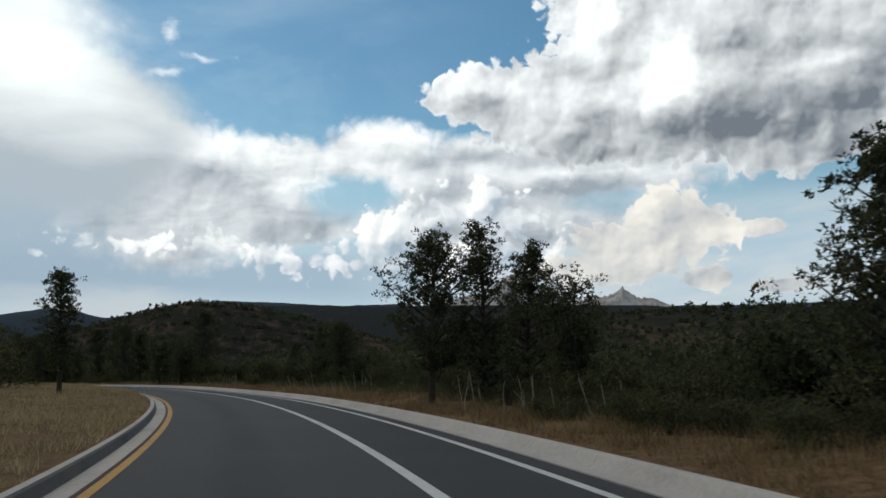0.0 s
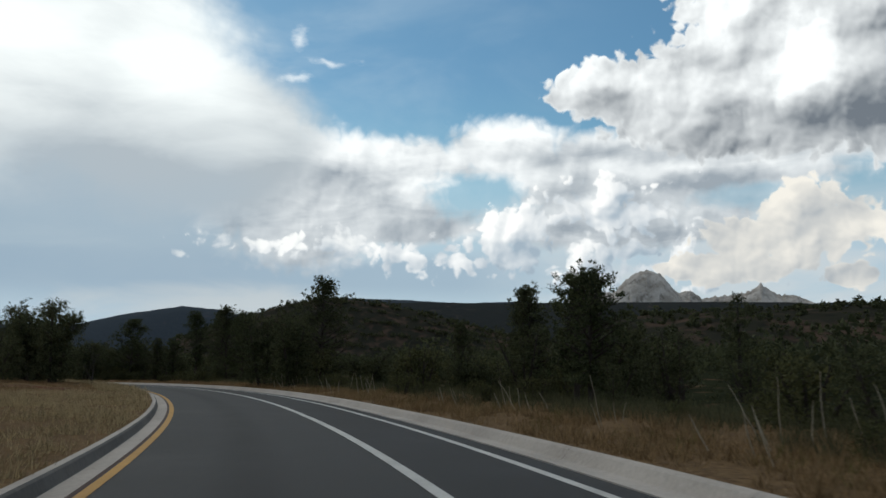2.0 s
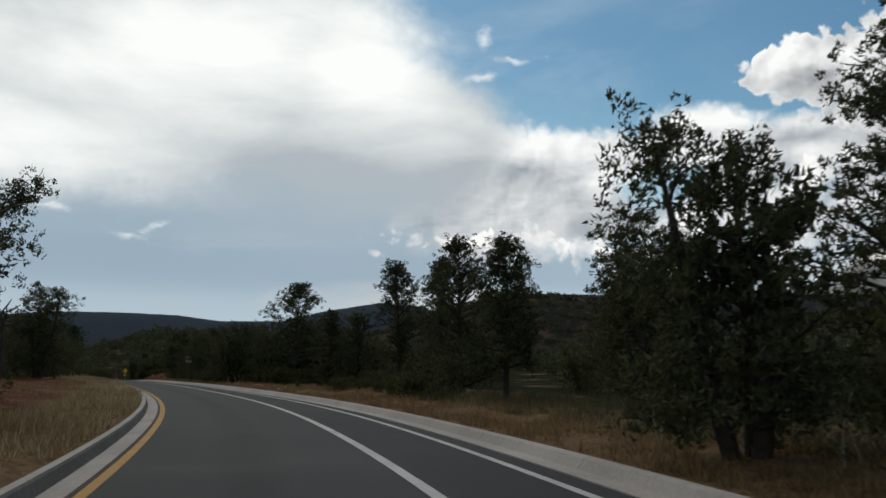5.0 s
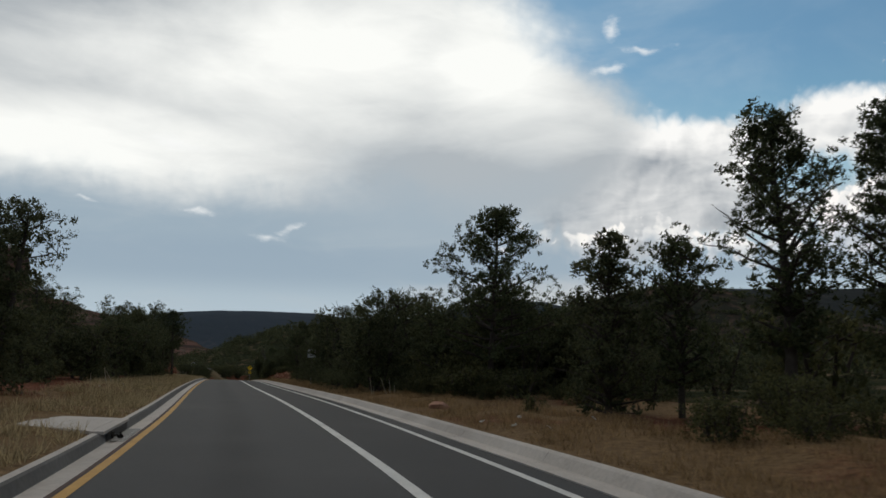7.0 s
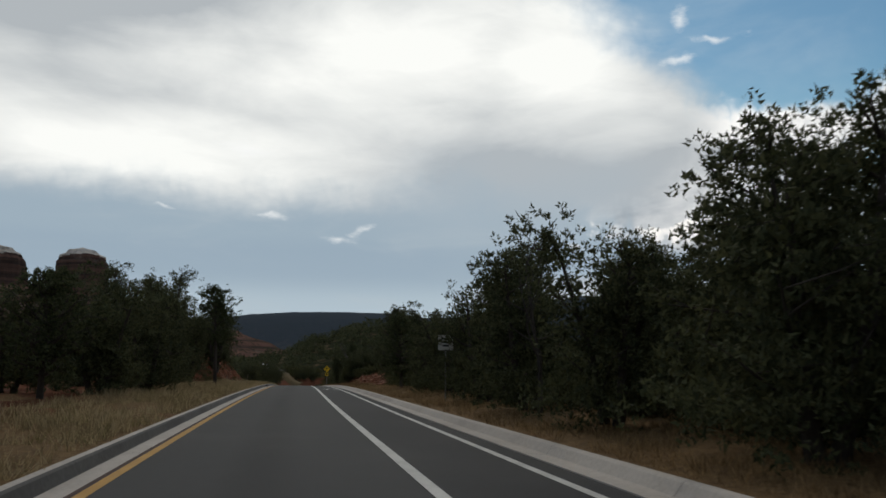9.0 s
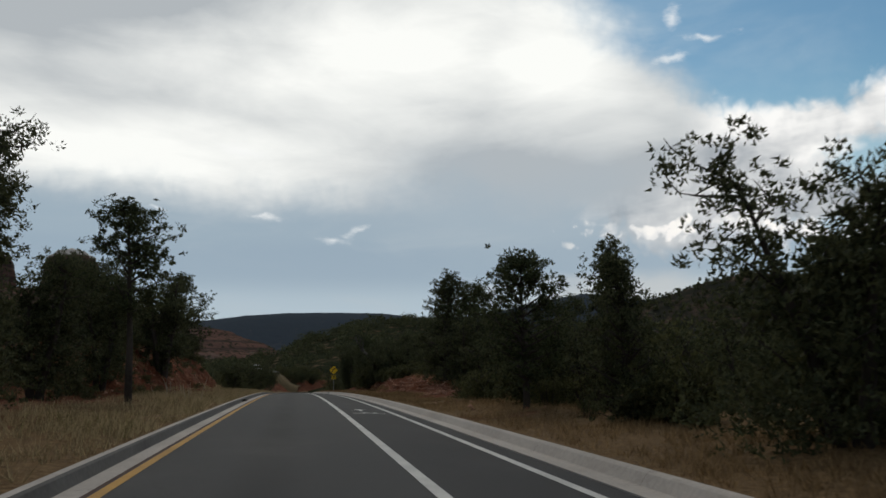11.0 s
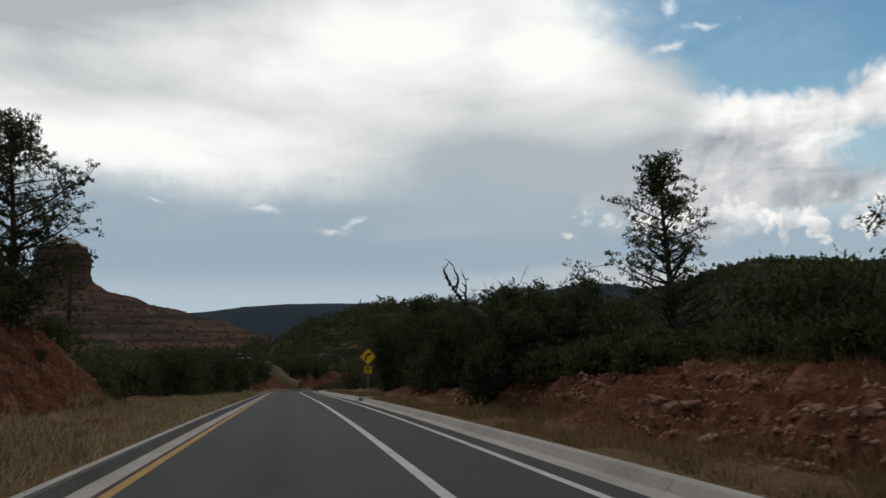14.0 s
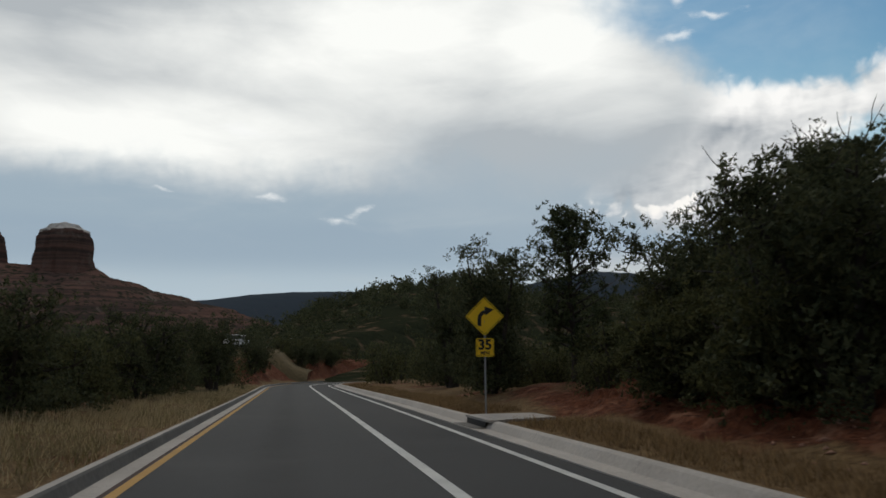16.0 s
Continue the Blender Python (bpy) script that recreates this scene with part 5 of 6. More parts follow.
grass("bank_top_grass", 3000, 13.2, 16.4, -11.5, -8.4, 0.15, 0.4, 6, BROWN_GRASS, "dry brown grass on top of the red bank", clumpy=-0.6, seed=9)
grass("bank_face_grass", 1600, 13.2, 16.2, -8.4, -5.6, 0.12, 0.3, 6, BROWN_GRASS, "scattered dry tufts on the red bank", clumpy=0.2, seed=10)
grass("green_grass_right", 1800, -0.5, 6.0, 5.0, 7.5, 0.15, 0.4, 8, GREEN_GRASS, "patchy green weeds among dry grass", clumpy=0.7, seed=7)
grass("green_weeds_right", 9000, -0.5, 7.0, 6.9, 12.5, 0.25, 0.65, 10, WEEDS, "grey-green weeds behind the dry grass", clumpy=-0.9, seed=13)


def stalks(pos, seed, n, h):
    """A tall dry grass clump with pale bent stems and seed heads."""
    rng = random.Random(seed)
    ob = new("dry_stalk_clump")
    ob.location = pos
    for _ in range(n // 2 + 1):
        th, r = rng.uniform(0, 6.283), 1.2 * math.sqrt(rng.random())
        a = Vector((math.cos(th) * r, math.sin(th) * r, -0.05))
        d = Vector((rng.gauss(-0.17, 0.15), rng.gauss(0.0, 0.15), 1))
        pts, rad = limb(rng, a, d, h * rng.uniform(0.45, 1.0), 0.009, 0.30, 6, -0.06)
        V, F = tube(pts, rad, 4)
        part("stem", soup("stem", np.array([tuple(q) for q in V]), np.array(F)), STALK, ob)
    return tagged(ob, "tall pale dry stalks standing in the verge grass", "grass clump", group="dry stalk clumps")


for i, (t, lat, n, h) in enumerate(((1.35, 6.6, 16, 1.2), (1.15, 7.4, 14, 1.1), (1.62, 6.9, 10, 1.1), (2.7, 6.8, 9, 1.5), (2.63, 7.0, 8, 1.35), (2.95, 6.7, 7, 1.1), (3.3, 6.4, 12, 1.2), (3.7, 7.0, 9, 1.0), (4.35, 6.6, 10, 1.1), (4.6, 7.1, 8, 1.0),
                                   (5.3, 6.6, 12, 1.3), (5.55, 7.0, 12, 1.2), (5.8, 6.4, 9, 1.2), (9.3, 6.9, 8, 0.9), (9.6, -5.2, 9, 0.9), (13.3, -4.6, 12, 1.0), (13.6, -5.1, 12, 1.0), (4.9, 7.2, 8, 1.1))):
    q = spot(t, lat)
    stalks(Vector((q.x, q.y, land(q.x, q.y))), 40 + i, n, h)


# ---------------------------------------------------------------- rocks
def rock(seed, pos, size, name="red_rock", label="broken red sandstone block on the cut bank"):
    rng = random.Random(seed)
    bm = bmesh.new()
    pts = [Vector((rng.gauss(0, 1), rng.gauss(0, 1), rng.gauss(0, 1))).normalized() for _ in range(15)]
    pts = [bm.verts.new((p_.x * size[0], p_.y * size[1], max(-0.75, min(0.7, p_.z)) * size[2])) for p_ in pts]
    hull = bmesh.ops.convex_hull(bm, input=bm.verts[:])
    bmesh.ops.delete(bm, geom=[e for e in hull["geom_interior"] if isinstance(e, bmesh.types.BMVert)], context="VERTS")
    bmesh.ops.bevel(bm, geom=bm.edges[:], offset=min(size) * 0.05, segments=1, affect="EDGES")
    ob = part(name, bm, RED_ROCK)
    ob.matrix_world = Matrix.Translation(pos) @ pose(0, 0, 0, rng.uniform(-12, 12), rng.uniform(-12, 12), rng.uniform(0, 360))
    return tagged(ob, label, "rock", group="bank rocks")


rng = random.Random(5)
ROCKS = []
for i in range(14):
    rs_ = random.Random(i)
    ROCKS.append((rs_.uniform(1.0, 1.9), rs_.uniform(0.7, 1.2), rs_.uniform(0.25, 0.5)))
kinds_ = [rock(i, Vector((0, 0, -50)), q) for i, q in enumerate(ROCKS)]


def rubble_place(rng, i):
    """Broken stone lies in rough courses along the cut faces."""
    if i % 8 < 6:
        t = rng.choice((14.0, 14.35, 14.7, 15.0, 15.35, 15.7, 16.0, 16.4)) + rng.gauss(0, 0.075)
        lat = rng.choice((7.0, 7.5, 8.0, 8.5, 9.0)) + 0.25 * math.sin(t * 5) + rng.gauss(0, 0.10)
    elif i % 8 == 6:
        t, lat = rng.uniform(13.3, 16.4), -rng.uniform(5.4, 8.8)
    else:
        t, lat = rng.uniform(12.6, 16.8), rng.uniform(5.6, 8.2)
    return t, lat


for i in range(300):
    t, lat = rubble_place(rng, i)
    q = spot(t, lat)
    s = rng.uniform(0.07, 0.17) * (1.9 if rng.random() < 0.10 else 1.0)
    m = Matrix.Translation((q.x, q.y, q.z + float(surface(t, lat)[0]) + s * 0.15)) @ pose(0, 0, 0, rng.uniform(-20, 20), rng.uniform(-20, 20), rng.uniform(0, 360)) @ Matrix.Diagonal((s, s, s, 1))
    if i < len(kinds_):
        kinds_[i].matrix_world = m
    else:
        copy_thing(kinds_[i % len(kinds_)], m)

# finer rubble, past counting
RV, RF = [], []
for i in range(2600):
    t, lat = rubble_place(rng, i)
    s = 0.025 + 0.07 * rng.random() ** 2
    q = spot(t, lat, float(surface(t, lat)[0]) + s * 0.2)
    k = len(RV)
    for ax in ((1, 0, 0), (0, 1, 0), (-1, 0, 0), (0, -1, 0), (0, 0, 1), (0, 0, -1)):
        RV.append([q[c] + s * ax[c] * rng.uniform(0.6, 1.6) * (0.7 if c == 2 else 1.0) + rng.uniform(-0.3, 0.3) * s for c in range(3)])
    RF += [[k + a for a in f] for f in ((0, 1, 4), (1, 2, 4), (2, 3, 4), (3, 0, 4), (1, 0, 5), (2, 1, 5), (3, 2, 5), (0, 3, 5))]
tagged(part("rubble", soup("rubble", np.array(RV), np.array(RF)), RED_ROCK), "small broken red sandstone rubble on the cut banks", "rubble", kind="stuff")


def ledge(t, lat, length, seed):
    """A broken shelf of layered sandstone standing out of the bank."""
    rng = random.Random(seed)
    ob = new("sandstone_ledge")
    ob.location = spot(t, lat)
    x = -length / 2
    while x < length / 2:
        w = rng.uniform(0.12, 0.5)
        tx = t + (x + w / 2) / SPEED
        lx = lat + rng.uniform(-0.10, 0.10)
        q = spot(tx, lx, float(surface(tx, lx)[0]) + rng.uniform(-0.03, 0.03)) - ob.location
        turn = math.degrees(math.atan2(np.interp(tx, tt, side_y), np.interp(tx, tt, side_x))) + 90 + rng.uniform(-14, 14)
        bm = bmesh.new()
        bmesh.ops.create_cube(bm, size=1)
        bmesh.ops.bevel(bm, geom=bm.edges[:], offset=0.10, segments=1, affect="EDGES")
        tall, deep = rng.uniform(0.06, 0.15), rng.uniform(0.22, 0.45)
        for vtx in bm.verts:
            c = vtx.co
            vtx.co = Vector((c.x * w, c.y * deep, c.z * tall)) + Vector((rng.uniform(-1, 1), rng.uniform(-1, 1), rng.uniform(-1, 1))) * 0.035
        bm.transform(Matrix.Translation(q) @ pose(0, 0, 0, rng.uniform(-14, 14), rng.uniform(-12, 12), turn))
        part("slab", bm, RED_ROCK, ob)
        x += w + rng.uniform(0.0, 0.5)
    return tagged(ob, "broken red sandstone shelf in the cut bank", "rock ledge", group="sandstone ledges")


for i, (t, lat, ln) in enumerate(((14.75, 8.1, 2.0), (15.05, 7.5, 2.6), (15.55, 8.2, 2.4), (16.0, 7.6, 2.0), (14.5, -7.3, 2.5), (15.2, -6.9, 2.2))):
    ledge(t, lat, ln, 60 + i)

# ---------------------------------------------------------------- warning sign
SIGN_YELLOW = speckled("sign_yellow", (0.78, 0.47, 0.012), (0.86, 0.55, 0.02), 5.0, 1.0, 0.5, 0.0)
SIGN_BLACK = speckled("sign_black", (0.012, 0.012, 0.012), (0.02, 0.02, 0.02), 5.0, 1.0, 0.5, 0.0)
SIGN_WHITE = speckled("sign_white", (0.50, 0.50, 0.49), (0.62, 0.62, 0.60), 5.0, 1.0, 0.5, 0.0)


def plate(w, h, r, depth, turn=0.0):
    """A rounded rectangular plate in the x-z plane, facing -y."""
    bm = bmesh.new()
    pts = []
    for cx, cz, a0 in ((w / 2 - r, h / 2 - r, 0), (-w / 2 + r, h / 2 - r, 90), (-w / 2 + r, -h / 2 + r, 180), (w / 2 - r, -h / 2 + r, 270)):
        for k in range(5):
            a = radians(a0 + 22.5 * k)
            pts.append((cx + r * math.cos(a), cz + r * math.sin(a)))
    c, s = math.cos(radians(turn)), math.sin(radians(turn))
    f = bm.faces.new([bm.verts.new((x * c - z * s, 0, x * s + z * c)) for x, z in pts])
    ex = bmesh.ops.extrude_face_region(bm, geom=[f])
    bmesh.ops.translate(bm, verts=[e for e in ex["geom"] if isinstance(e, bmesh.types.BMVert)], vec=(0, depth, 0))
    bmesh.ops.recalc_face_normals(bm, faces=bm.faces[:])
    return bm


def ribbon(points, width, y):
    """A flat painted band through (x, z) points, facing -y."""
    bm = bmesh.new()
    L, R = [], []
    for i, (x, z) in enumerate(points):
        a, b = points[max(i - 1, 0)], points[min(i + 1, len(points) - 1)]
        d = Vector((b[0] - a[0], b[1] - a[1])).normalized()
        L.append(bm.verts.new((x - d.y * width / 2, y, z + d.x * width / 2)))
        R.append(bm.verts.new((x + d.y * width / 2, y, z - d.x * width / 2)))
    for i in range(len(points) - 1):
        bm.faces.new((L[i], L[i + 1], R[i + 1], R[i]))
    return bm


def writing(txt, size, x, z, y, mat, parent, name):
    c = bpy.data.curves.new(name, "FONT")
    c.body, c.size, c.align_x, c.align_y, c.extrude, c.offset = txt, size, "CENTER", "CENTER", 0.001, size * 0.034
    ob = new("lettering_tmp", c)
    dg = bpy.context.evaluated_depsgraph_get()
    me = bpy.data.meshes.new_from_object(ob.evaluated_get(dg))
    bpy.data.objects.remove(ob)
    me.transform(Matrix.Translation((x, y, z)) @ pose(0, 0, 0, 90, 0, 0))
    return part(name, me, mat, parent)


def curve_sign(pos, face):
    ob = new("curve_warning_sign")
    ob.matrix_world = Matrix.Translation(pos) @ pose(0, 0, 0, 0, 0, face)
    bm = bmesh.new()
    bmesh.ops.create_cube(bm, size=1)
    for vtx in bm.verts:
        vtx.co = Vector((vtx.co.x * 0.05, vtx.co.y * 0.05 + 0.035, (vtx.co.z + 0.5) * 2.95 - 0.3))
    bmesh.ops.bevel(bm, geom=bm.edges[:], offset=0.006, segments=2, affect="EDGES")
    part("post", bm, STEEL, ob, "galvanised steel post")
    d = part("diamond_panel", plate(0.70, 0.70, 0.05, 0.004, 45), SIGN_YELLOW, ob, "yellow diamond panel")
    d.location = (0, 0, 2.28)
    part("border", ribbon([(0, 0.455), (0.455, 0), (0, -0.455), (-0.455, 0), (0, 0.455), (0.455, 0)], 0.014, -0.002), SIGN_BLACK, d, "thin black border")
    stem = [(-0.13, -0.24), (-0.13, -0.06)] + [(-0.13 + 0.17 * (1 - math.cos(a)), -0.06 + 0.17 * math.sin(a)) for a in [radians(k) for k in (12, 25, 38, 50, 60)]] + [(0.06, 0.135)]
    part("arrow_stem", ribbon(stem, 0.095, -0.003), SIGN_BLACK, d, "black bent arrow")
    bm = bmesh.new()
    bm.faces.new([bm.verts.new(q) for q in ((0.02, -0.0032, 0.02), (0.24, -0.0032, 0.17), (0.0, -0.0032, 0.25))])
    part("arrow_head", bm, SIGN_BLACK, d)
    pl = part("speed_plaque", plate(0.46, 0.46, 0.04, 0.004), SIGN_YELLOW, ob, "square yellow advisory plaque")
    pl.location = (0, 0, 1.50)
    part("plaque_border", ribbon([(-0.205, 0), (-0.205, 0.205), (0.205, 0.205), (0.205, -0.205), (-0.205, -0.205), (-0.205, 0.01)], 0.012, -0.002), SIGN_BLACK, pl)
    writing("35", 0.34, 0, 0.06, -0.003, SIGN_BLACK, pl, "numerals")
    writing("MPH", 0.115, 0, -0.14, -0.003, SIGN_BLACK, pl, "unit_letters")
    for z in (2.42, 2.14, 1.60, 1.40):
        bm = bmesh.new()
        bmesh.ops.create_cone(bm, cap_ends=True, segments=8, radius1=0.012, radius2=0.010, depth=0.012, matrix=pose(0, -0.006, z, 90, 0, 0))
        part("bolt", bm, STEEL, ob)
    return tagged(ob, "yellow right-curve warning sign with 35 mph plaque on a steel post", "road sign")


q = spot(17.36, 4.86)
curve_sign(Vector((q.x, q.y, q.z + 0.30)), float(np.interp(17.3, tt, road_h)) - 12)


def white_sign(pos, face):
    ob = new("white_road_sign")
    ob.matrix_world = Matrix.Translation(pos) @ pose(0, 0, 0, 0, 0, face)
    bm = bmesh.new()
    bmesh.ops.create_cube(bm, size=1)
    for vtx in bm.verts:
        vtx.co = Vector((vtx.co.x * 0.05, vtx.co.y * 0.05 + 0.035, (vtx.co.z + 0.5) * 3.0 - 0.3))
    part("post", bm, STEEL, ob, "steel post")
    pl = part("panel", plate(0.62, 0.60, 0.03, 0.004), SIGN_WHITE, ob, "weathered white panel")
    pl.location = (0, 0, 2.35)
    for z, w in ((0.16, 0.32), (0.02, 0.36), (-0.12, 0.26)):
        part("text_bar", ribbon([(-w / 2, z), (w / 2, z)], 0.07, -0.003), SIGN_BLACK, pl)
    return tagged(ob, "small white rectangular road sign beside trees", "road sign")


q = spot(11.2, 6.3)
white_sign(Vector((q.x, q.y, q.z + 0.1)), float(np.interp(11.2, tt, road_h)))


# ---------------------------------------------------------------- drains, bike symbol, litter on the kerb
def slab_mesh(corners, up, thick):
    bm = bmesh.new()
    top = [bm.verts.new(spot(t, o, up)) for t, o in corners]
    low = [bm.verts.new(spot(t, o, up - thick)) for t, o in corners]
    bm.faces.new(top)
    n = len(corners)
    for i in range(n):
        bm.faces.new((top[i], low[i], low[(i + 1) % n], top[(i + 1) % n]))
    bmesh.ops.recalc_face_normals(bm, faces=bm.faces[:])
    return bm


def drain(t, sgn, edge, half, reach, skew):
    ob = new("storm_drain")
    gut = 0.38 if sgn > 0 else 0.31
    e = edge + gut + (0.245 if sgn > 0 else 0.195)
    a = half
    part("apron", slab_mesh([(t - a, sgn * e), (t + a, sgn * e), (t + a * 0.75 + skew, sgn * (e + reach)), (t - a * 0.75 + skew, sgn * (e + reach))], 0.185, 0.2), CONCRETE, ob, "pale concrete apron slab")
    part("hood", slab_mesh([(t - a, sgn * (edge + gut)), (t + a, sgn * (edge + gut)), (t + a, sgn * (e + 0.02)), (t - a, sgn * (e + 0.02))], 0.180, 0.05), CONCRETE, ob)
    # no hollow behind: a flat black sheet gives the inlet's inner shade
    bm = bmesh.new()
    pts = [(t - a * 0.8, -0.012), (t + a * 0.8, -0.012), (t + a * 0.8, 0.13), (t - a * 0.8, 0.13)]
    bm.faces.new([bm.verts.new(spot(b, sgn * (edge + gut - 0.01), h)) for b, h in pts])
    part("opening", bm, SIGN_BLACK, ob, "flat black sheet standing for the shade in the inlet mouth")
    for k in range(9):
        b = t - a * 0.8 + a * 1.6 * k / 8
        bm = bmesh.new()
        P, Q = spot(b, sgn * (edge + 0.05), 0.012), spot(b, sgn * (edge + gut - 0.04), 0.0)
        w = (spot(b + 0.002, sgn * edge) - spot(b, sgn * edge))
        vs = [bm.verts.new(z) for z in (P - w, P + w, Q + w, Q - w)]
        bm.faces.new(vs)
        part("grate_bar", bm, STEEL, ob)
    # black slab under the bars, coloured as the shade of the well
    bm = slab_mesh([(t - a * 0.8, sgn * (edge + 0.04)), (t + a * 0.8, sgn * (edge + 0.04)), (t + a * 0.8, sgn * (edge + gut - 0.03)), (t - a * 0.8, sgn * (edge + gut - 0.03))], 0.0085, 0.004)
    part("grate_well", bm, SIGN_BLACK, ob)
    return tagged(ob, "concrete storm drain inlet with a dark grate in the kerb", "drain", group="storm drains")


drain(17.25, 1, 3.86, 0.08, 1.5, 0.03)
drain(8.05, -1, 1.84, 0.11, 1.4, 0.06)


def flat_on_road(name, rings, t, lat, mat, parent):
    """Painted shapes by (ahead, right) metres from a spot on the road."""
    bm = bmesh.new()
    for ring in rings:
        vs = []
        for a, r in ring:
            z = 0.032 - 0.03 * max(0.0, lat + r - 1.0) / 2.72 + 0.006
            vs.append(bm.verts.new(spot(t + a / SPEED, lat + r, z)))
        bm.faces.new(vs)
    bmesh.ops.recalc_face_normals(bm, faces=bm.faces[:])
    for f in bm.faces:
        if f.normal.z < 0:
            f.normal_flip()
    return part(name, bm, mat, parent)


def bar(a, b, w):
    d = Vector((b[0] - a[0], b[1] - a[1])).normalized() * w / 2
    return [(a[0] - d.y, a[1] + d.x), (b[0] - d.y, b[1] + d.x), (b[0] + d.y, b[1] - d.x), (a[0] + d.y, a[1] - d.x)]


def wheel_rings(ca, cr, R, w, n=16):
    out = []
    for k in range(n):
        a0, a1 = 2 * math.pi * k / n, 2 * math.pi * (k + 1) / n
        out.append([(ca + R * math.cos(a0) * 1.3, cr + R * math.sin(a0)), (ca + R * math.cos(a1) * 1.3, cr + R * math.sin(a1)),
                    (ca + (R - w) * math.cos(a1) * 1.3, cr + (R - w) * math.sin(a1)), (ca + (R - w) * math.cos(a0) * 1.3, cr + (R - w) * math.sin(a0))])
    return out


ob = new("bike_lane_symbol")
bt, bl = 12.805, 2.58
flat_on_road("wheel", wheel_rings(0, -0.30, 0.22, 0.055), bt, bl, WHITE_LINE, ob)
flat_on_road("wheel", wheel_rings(0, 0.32, 0.22, 0.055), bt, bl, WHITE_LINE, ob)
for a, b in (((0, -0.30), (0.55, -0.12)), ((0.55, -0.12), (0.05, 0.03)), ((0.05, 0.03), (0.55, 0.22)), ((0.55, 0.22), (0, 0.32)), ((0.55, -0.12), (0.58, 0.22)), ((0.66, -0.22), (0.66, -0.04)), ((0.72, 0.20), (0.78, 0.34))):
    flat_on_road("frame_bar", [bar(a, b, 0.06)], bt, bl, WHITE_LINE, ob)
flat_on_road("arrow", [bar((1.9, 0), (2.7, 0), 0.10), [(2.6, -0.30), (3.3, 0), (2.6, 0.30), (2.7, 0)]], bt, bl - 0.1, WHITE_LINE, ob)
tagged(ob, "worn white painted bicycle symbol and arrow", "road marking")

for i, (t, lat) in enumerate(((13.64, -2.26), (13.68, -2.1), (8.0, -2.15))):
    q = spot(t, lat, 0.0)
    bm = bmesh.new()
    rs = random.Random(i)
    LV, LF = tufts(rs, [(rs.uniform(-.12, .12), rs.uniform(-.12, .12), 0.03 + rs.uniform(0, .06)) for _ in range(9)], 0.05, 12, 0.06)
    ob = part("plant_debris", soup("plant_debris", LV, LF), DEAD)
    ob.location = q
    tagged(ob, "small heap of dead twigs in the gutter", "debris", group="gutter debris")


# ---------------------------------------------------------------- boulder, pale stones and litter on the verges
b0 = rock(31, spot(8.62, 5.9, 0.20), (0.36, 0.28, 0.22), "boulder", "rounded red sandstone boulder in dry grass")
PALE = speckled("pale_stone", (0.32, 0.29, 0.25), (0.58, 0.54, 0.48), 9.0, 2.0, 0.9, 0.4)
LITTER = speckled("weathered_litter", (0.55, 0.54, 0.52), (0.75, 0.74, 0.72), 12.0, 2.0, 0.7, 0.2)
for i, (t, lat) in enumerate(((14.1, -3.4), (14.9, -4.95), (15.25, -5.1), (13.9, -4.2), (14.5, -4.4), (15.6, -4.6), (7.2, 6.6), (6.8, 5.6), (12.9, 5.9), (13.2, 6.4), (13.0, 5.4), (16.2, 5.5), (9.4, -4.2), (9.7, -3.6), (2.2, 5.5), (1.4, -3.8))):
    r_ = random.Random(300 + i)
    q = spot(t, lat)
    k = r_.uniform(0.03, 0.06)
    st = rock(300 + i, Vector((q.x, q.y, q.z + float(surface(t, lat)[0]) + k * 0.3)), (k * 1.3, k, k * 0.7), "pale_stone", "small pale stone lying in the verge")
    st.data.materials.clear()
    st.data.materials.append(PALE)
    tagged(st, "small pale stone lying in the verge", "stone", group="pale stones")
for i, (t, lat) in enumerate(((8.15, 5.0), (8.05, 5.9), (8.07, 5.3), (8.2, 7.9), (8.2, 6.1), (9.35, -5.0), (9.5, -4.4))):
    r_ = random.Random(330 + i)
    q = spot(t, lat)
    bm = bmesh.new()
    rows2 = [[bm.verts.new(((a - 1.5) * 0.035, (b - 1.5) * 0.028, r_.uniform(0.0, 0.04))) for b in range(4)] for a in range(4)]
    for a in range(3):
        for b in range(3):
            bm.faces.new((rows2[a][b], rows2[a + 1][b], rows2[a + 1][b + 1], rows2[a][b + 1]))
    bmesh.ops.solidify(bm, geom=bm.faces[:], thickness=0.004)
    lit = part("litter", bm, LITTER)
    lit.matrix_world = Matrix.Translation((q.x, q.y, q.z + float(surface(t, lat)[0]) + 0.06)) @ pose(0, 0, 0, r_.uniform(-30, 30), r_.uniform(-30, 30), r_.uniform(0, 360))
    tagged(lit, "crumpled white scrap of litter in dry grass", "litter", group="litter scraps")

